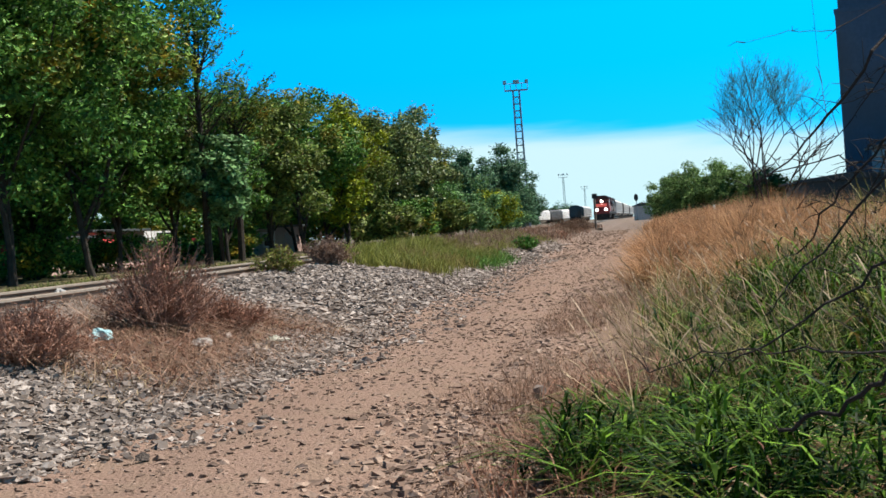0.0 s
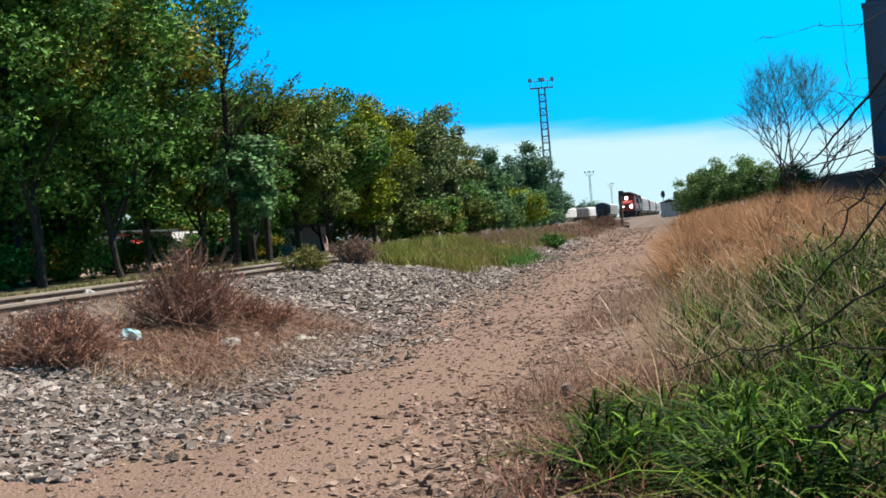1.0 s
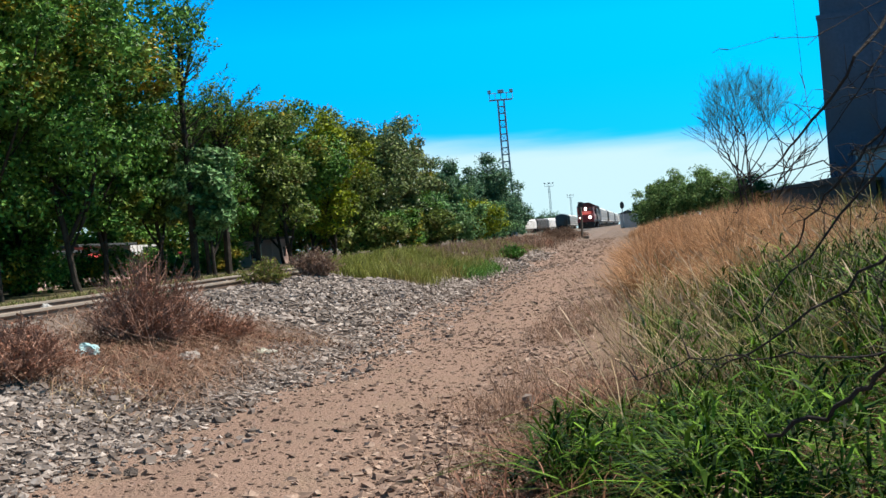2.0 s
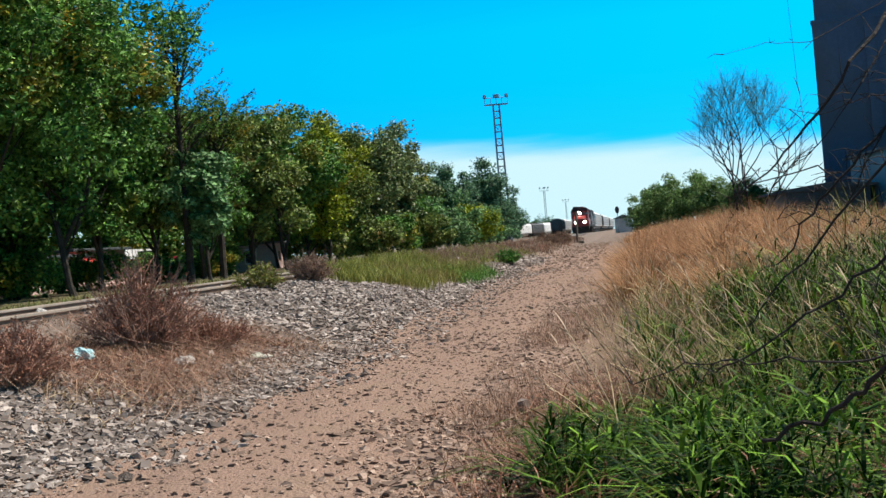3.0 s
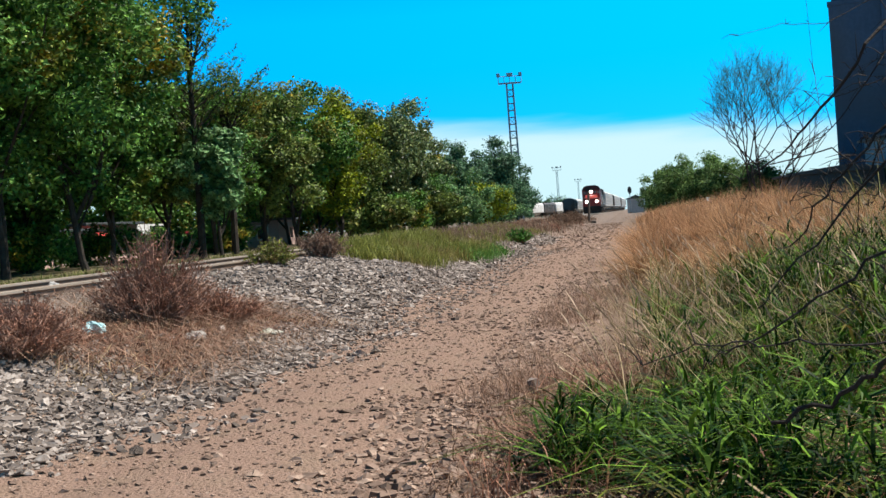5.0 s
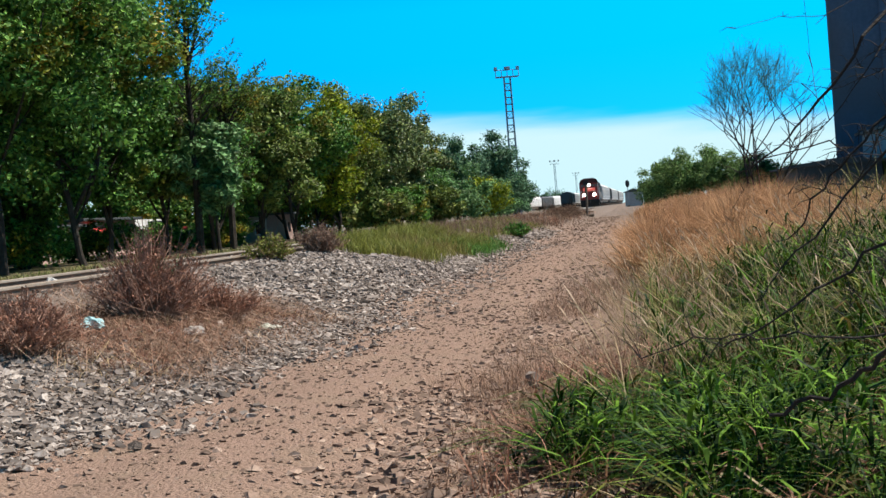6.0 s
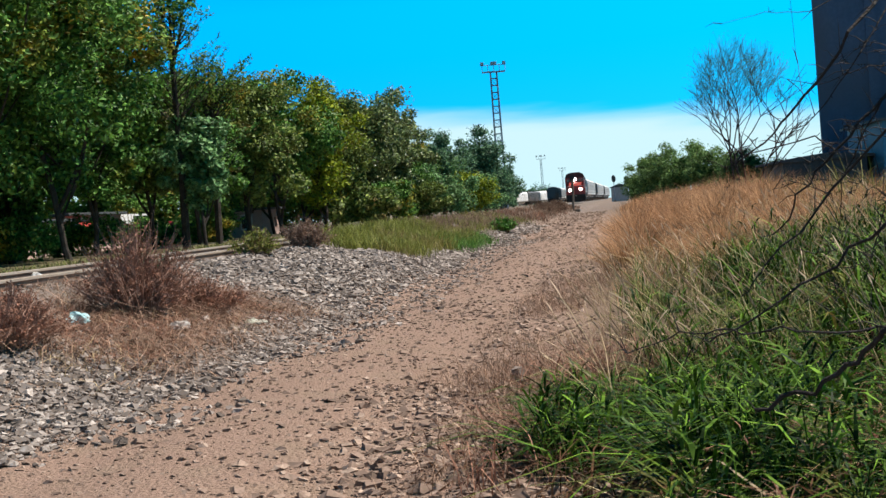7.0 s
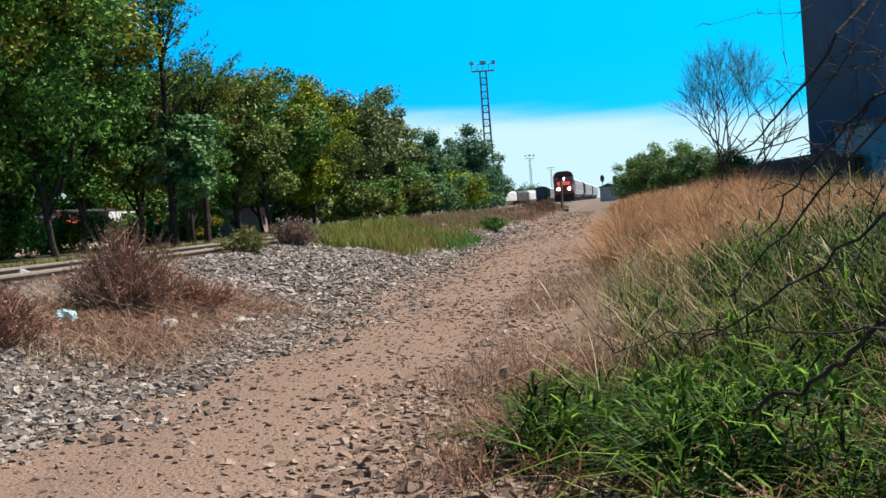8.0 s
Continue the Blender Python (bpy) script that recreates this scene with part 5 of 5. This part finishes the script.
def hopper(m, skin, label, name="hopper_wagon", length=16.4, group="wagons of the train", tall=4.4):
    """A covered freight wagon with ribbed sides, hatches, ladder and bogies."""
    thing = holder(name, m, label, "freight wagon", group)
    h = length / 2
    body = [(-1.5, 1.3), (1.5, 1.3), (1.56, 1.6), (1.56, tall - 0.5), (1.1, tall - 0.08), (0.5, tall), (-0.5, tall), (-1.1, tall - 0.08), (-1.56, tall - 0.5), (-1.56, 1.6)]
    part("body", Build().prism(body, "y", -h + 0.5, h - 0.5), skin, thing)
    rib = Build().box(1.565, 1.62, -0.06, 0.06, 1.5, tall - 0.5).mesh("rib", skin)
    for y in np.linspace(-h + 0.6, h - 0.6, 13):
        for turn in (0, 180):
            ob = new("rib", rib)
            ob.parent, ob.matrix_basis = thing, pose(0, y, 0, 0, 0, turn)
    part("sill", Build().box(-1.5, 1.5, -h, h, 1.05, 1.28, 0.04), M_BLACK, thing)
    for y in (-h * 0.36, 0.0, h * 0.36):
        part("chute", Build().prism([(-1.3, 1.04), (1.3, 1.04), (0.7, 0.45), (-0.7, 0.45)], "y", y - h * 0.15, y + h * 0.15), skin, thing)
    for y in np.linspace(-h + 2, h - 2, 4):
        part("hatch", Build().box(-0.4, 0.4, y - 0.8, y + 0.8, tall + 0.002, tall + 0.12, 0.03), skin, thing)
    lad = Build()
    for z in np.arange(1.2, tall - 0.6, 0.4):
        lad.tube([(0.7, -h + 0.42, z), (1.3, -h + 0.42, z)], 0.025, 4)
    lad.tube([(0.7, -h + 0.42, 1.1), (0.7, -h + 0.42, tall - 0.5)], 0.03, 4).tube([(1.3, -h + 0.42, 1.1), (1.3, -h + 0.42, tall - 0.5)], 0.03, 4)
    part("ladder", lad, M_BLACK, thing)
    for yc in (-h + 2.6, h - 2.6):
        bogie(thing, yc, 2)
    return thing


LOCO = locomotive(True)
CONSIST = [(LOCO, 11.6)]
CONSIST.append((locomotive(False), 34.6))
for k in range(14):
    skin, label = (M_CARWHITE, "pale grey covered hopper wagon with ribbed sides") if k not in (3, 8) else (M_CARGREY, "dark grey covered hopper wagon with ribbed sides")
    back = 55.0 + k * 17.4
    CONSIST.append((hopper(track_pose(255 + back), skin, label), back))

# wagons standing on the yard tracks
YARD = RAIL_TOP - 0.05
for k in range(4):
    hopper(pose(-16.3 + k * 0.1, 349 + k * 17.2, YARD), M_CARBLUE if k == 0 else M_CARWHITE, "standing blue-green wagon in the yard" if k == 0 else "standing white covered wagon in the yard", "yard_wagon", group="standing yard wagons", tall=4.3)
for k in range(5):
    hopper(pose(-29.5 + k * 2.6, 390 + k * 17.0, YARD, 0, 0, -9), M_CARWHITE if k % 2 == 0 else M_CARGREY, "standing weathered wagon on a far yard track", "yard_wagon", group="standing yard wagons", tall=4.2)

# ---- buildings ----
# grey concrete with the dark blue of its shaded front put into the colour
M_CONCRETE = surface("shade_blue_concrete", (0.070, 0.115, 0.185), (0.105, 0.155, 0.235), 0.25, 6, 0.9, bump=0.1, dirt=(0.10, 0.11, 0.13))
M_TIN = surface("blue_sheet_metal", (0.025, 0.16, 0.27), (0.05, 0.22, 0.34), 0.5, 8, 0.5, 0.1, 0.05, dirt=(0.05, 0.10, 0.14))
M_ROOFTIN = surface("dark_roof_sheet", (0.045, 0.055, 0.06), (0.08, 0.09, 0.095), 0.5, 8, 0.6, 0.1, 0.05)
M_PINK = surface("pink_plaster", (0.40, 0.275, 0.24), (0.50, 0.36, 0.315), 0.8, 12, 0.9, bump=0.1, dirt=(0.35, 0.25, 0.22))
M_PLASTER = surface("white_plaster", (0.62, 0.60, 0.56), (0.74, 0.72, 0.68), 0.8, 12, 0.9, bump=0.1, dirt=(0.40, 0.34, 0.30))
M_BRICKRED = surface("red_awning", (0.42, 0.04, 0.04), (0.52, 0.07, 0.06), 1, 12, 0.8, bump=0.05)


def silo_building():
    thing = holder("concrete_tower", pose(0, 0, 0), "tall grey concrete grain tower in shade", "building")
    def block(g):
        return [(11.0 + g, 70.0 + g), (26.0 - g, 65.6 + g), (31.0 - g, 82.0 - g), (15.0 + g, 88.0 - g)]

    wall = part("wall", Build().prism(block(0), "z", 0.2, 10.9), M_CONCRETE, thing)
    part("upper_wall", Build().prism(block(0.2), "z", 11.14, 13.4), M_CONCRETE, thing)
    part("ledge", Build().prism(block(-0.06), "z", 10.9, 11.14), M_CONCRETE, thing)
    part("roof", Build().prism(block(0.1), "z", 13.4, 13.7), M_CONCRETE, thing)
    for k in range(1, 6):
        x, y = 11.0 + 2.5 * k, 70.0 - 4.4 / 15 * 2.5 * k
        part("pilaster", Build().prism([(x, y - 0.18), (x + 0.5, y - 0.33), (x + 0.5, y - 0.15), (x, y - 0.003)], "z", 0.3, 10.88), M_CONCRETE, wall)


silo_building()


def shed(x0, x1, y0, y1, h, material, label, ridge=0.7):
    thing = holder("shed", pose(0, 0, 0), label, "shed", "low sheds")
    z = float(land((x0 + x1) / 2, y0)) - 0.2
    part("wall", Build().box(x0, x1, y0, y1, z, h), material, thing)
    part("roof", Build().prism([(x0 - 0.3, h), (x1 + 0.3, h), (x1 + 0.3, h + 0.1), ((x0 + x1) / 2, h + ridge), (x0 - 0.3, h + 0.1)], "y", y0 - 0.3, y1 + 0.3), M_ROOFTIN, thing)
    rib = Build()
    for x in np.arange(x0 + 0.3, x1, 0.6):
        rib.box(x, x + 0.06, y0 - 0.03, y0 - 0.002, z + 0.1, h - 0.05)
    part("cladding", rib, material, thing)


shed(7.4, 11.0, 58.0, 66.0, 2.0, M_ROOFTIN, "low dark sheet-metal shed beside the concrete tower", 0.3)
shed(11.3, 19.0, 56.0, 64.0, 3.4, M_TIN, "blue-grey sheet-metal annex before the tower", 0.4)
# distant haze is put into this wall's colour, which is lightened for it
shed(-0.9, 3.2, 312.0, 322.0, 3.4, surface("haze_paled_wall", (0.36, 0.39, 0.41), (0.46, 0.48, 0.50), 0.6, 8, 0.9), "small grey trackside building in the distance", 0.9)


def house(x0, x1, y0, y1, h, material, label, doors, awning=None):
    """A low flat-roofed house with door and window openings on its front."""
    thing = holder("house", pose(0, 0, 0), label, "house", "houses behind the trees")
    z = float(land(x0, y0))
    edges = sorted(doors, key=lambda d: d[0])
    at = y0
    for a, w, zb, zt in edges + [(y1, 0, 0, 0)]:
        part("wall", Build().box(x1 - 0.2, x1, at, a, z - 0.2, z + h), material, thing)
        if w:
            part("wall", Build().box(x1 - 0.2, x1, a, a + w, z + zt, z + h), material, thing)
            if zb > 0:
                part("wall", Build().box(x1 - 0.2, x1, a, a + w, z - 0.2, z + zb), material, thing)
            part("window" if zb > 0 else "door", Build().box(x1 - 0.16, x1 - 0.10, a, a + w, z + zb, z + zt), M_PANE if zb > 0 else M_TIE, thing)
        at = a + w
    part("side_wall", Build().box(x0, x1 - 0.2, y0, y0 + 0.2, z - 0.2, z + h), material, thing)
    for k in range(int((x1 - x0 - 0.6) // 1.7)):
        wx = x1 - 1.5 - k * 1.7
        case = part("window_frame", Build().box(wx - 0.08, wx + 0.78, y0 - 0.05, y0 - 0.003, z + 0.45, z + h - 0.25, 0.01), M_PLASTER, thing, "white window frame")
        part("pane", Build().box(wx, wx + 0.32, y0 - 0.062, y0 - 0.051, z + 0.53, z + h - 0.33), M_PANE, case)
        part("pane", Build().box(wx + 0.38, wx + 0.70, y0 - 0.062, y0 - 0.051, z + 0.53, z + h - 0.33), M_PANE, case)
    part("side_wall", Build().box(x0, x1 - 0.2, y1 - 0.2, y1, z - 0.2, z + h), material, thing)
    part("back_wall", Build().box(x0, x0 + 0.2, y0 + 0.2, y1 - 0.2, z - 0.2, z + h), material, thing)
    part("roof", Build().box(x0 - 0.2, x1 + 0.35, y0 - 0.2, y1 + 0.2, z + h, z + h + 0.15, 0.02), M_ROOFTIN, thing)
    if awning:
        part("awning", Build().prism([(x1 + 0.004, z + h - 0.45), (x1 + 0.8, z + h - 0.65), (x1 + 0.8, z + h - 0.60), (x1 + 0.004, z + h - 0.33)], "y", *awning), M_BRICKRED, thing, "red awning")


house(-32, -26.6, 55, 61, 1.6, M_PINK, "low pink plastered outbuilding with white window frames", [(56.0, 0.9, 0, 1.4), (58.4, 1.3, 0.5, 1.2)])
house(-35, -28, 62.5, 70, 1.95, M_PINK, "low pink plastered house with a red awning", [(63.5, 0.9, 0, 1.6), (66.5, 1.5, 0.6, 1.35)], (62.7, 64.9))
house(-26.5, -24.2, 86, 91, 1.75, M_PINK, "small pink plastered outbuilding behind the trees", [(89.0, 0.8, 0.5, 1.2)])


def car(x, y, yaw, skin, label, van=False):
    thing = holder("van" if van else "car", pose(x, y, float(land(x, y)), 0, 0, yaw), label, "car", "parked vehicles")
    if van:
        side = [(-2.4, 0.4), (2.4, 0.4), (2.45, 0.9), (1.75, 1.1), (1.15, 1.95), (-2.35, 2.0), (-2.45, 0.9)]
    else:
        side = [(-2.1, 0.35), (2.1, 0.35), (2.15, 0.75), (1.2, 0.9), (0.55, 1.4), (-1.0, 1.42), (-1.75, 0.95), (-2.15, 0.9)]
    top = 1.85 if van else 1.33
    body = part("body", Build().prism(side, "y", -0.85, 0.85), skin, thing)
    for sy in (-1, 1):
        part("window", Build().prism([(-0.8, 1.0 + van * 0.1), (0.9 + van * 0.2, 1.0 + van * 0.1), (0.5 + van * 0.4, top), (-0.9, top)], "y", sy * 0.853, sy * 0.862), M_PANE, body)
        for sx in (-1.35, 1.35):
            wheel = part("wheel", Build().tube([(sx, sy * 0.68, 0.32), (sx, sy * 0.87, 0.32)], 0.32, 16), M_BLACK, thing)
            part("rim", Build().tube([(sx, sy * 0.872, 0.32), (sx, sy * 0.885, 0.32)], 0.19, 12), M_STEEL, wheel)


car(-29.3, 74.5, 80, surface("white_car_paint", (0.68, 0.68, 0.68), (0.76, 0.76, 0.75), 1, 10, 0.3, spec=0.6, bump=0), "white van parked behind the trees", True)
car(-28.4, 80.0, 82, surface("dark_red_paint", (0.16, 0.012, 0.02), (0.22, 0.02, 0.03), 1, 10, 0.3, spec=0.6, bump=0), "dark red car parked behind the trees")
cloth = Build().prism([(-0.14, 1.0), (-0.02, 0.9), (0.10, 1.05), (0.16, 1.4), (0.10, 1.75), (-0.02, 1.7), (-0.1, 1.45)], "y", -0.05, 0.05)
ob = new("hanging_cloth", cloth.mesh("hanging_cloth", M_BRICKRED))
ob.matrix_basis = pose(-22.3, 42.5, float(land(-22.3, 42.5)) - 0.3, 0, 0, 20)
tagged(ob, "red cloth hanging between the tree trunks", "cloth")


# ---- what moves ----
def motions():
    for thing, back in CONSIST:
        walk(thing, [(t, track_pose(244.0 - 6.2 * t + back)) for t in (0, 1, 2, 3, 4, 5, 6, 7, 8)])


motions()
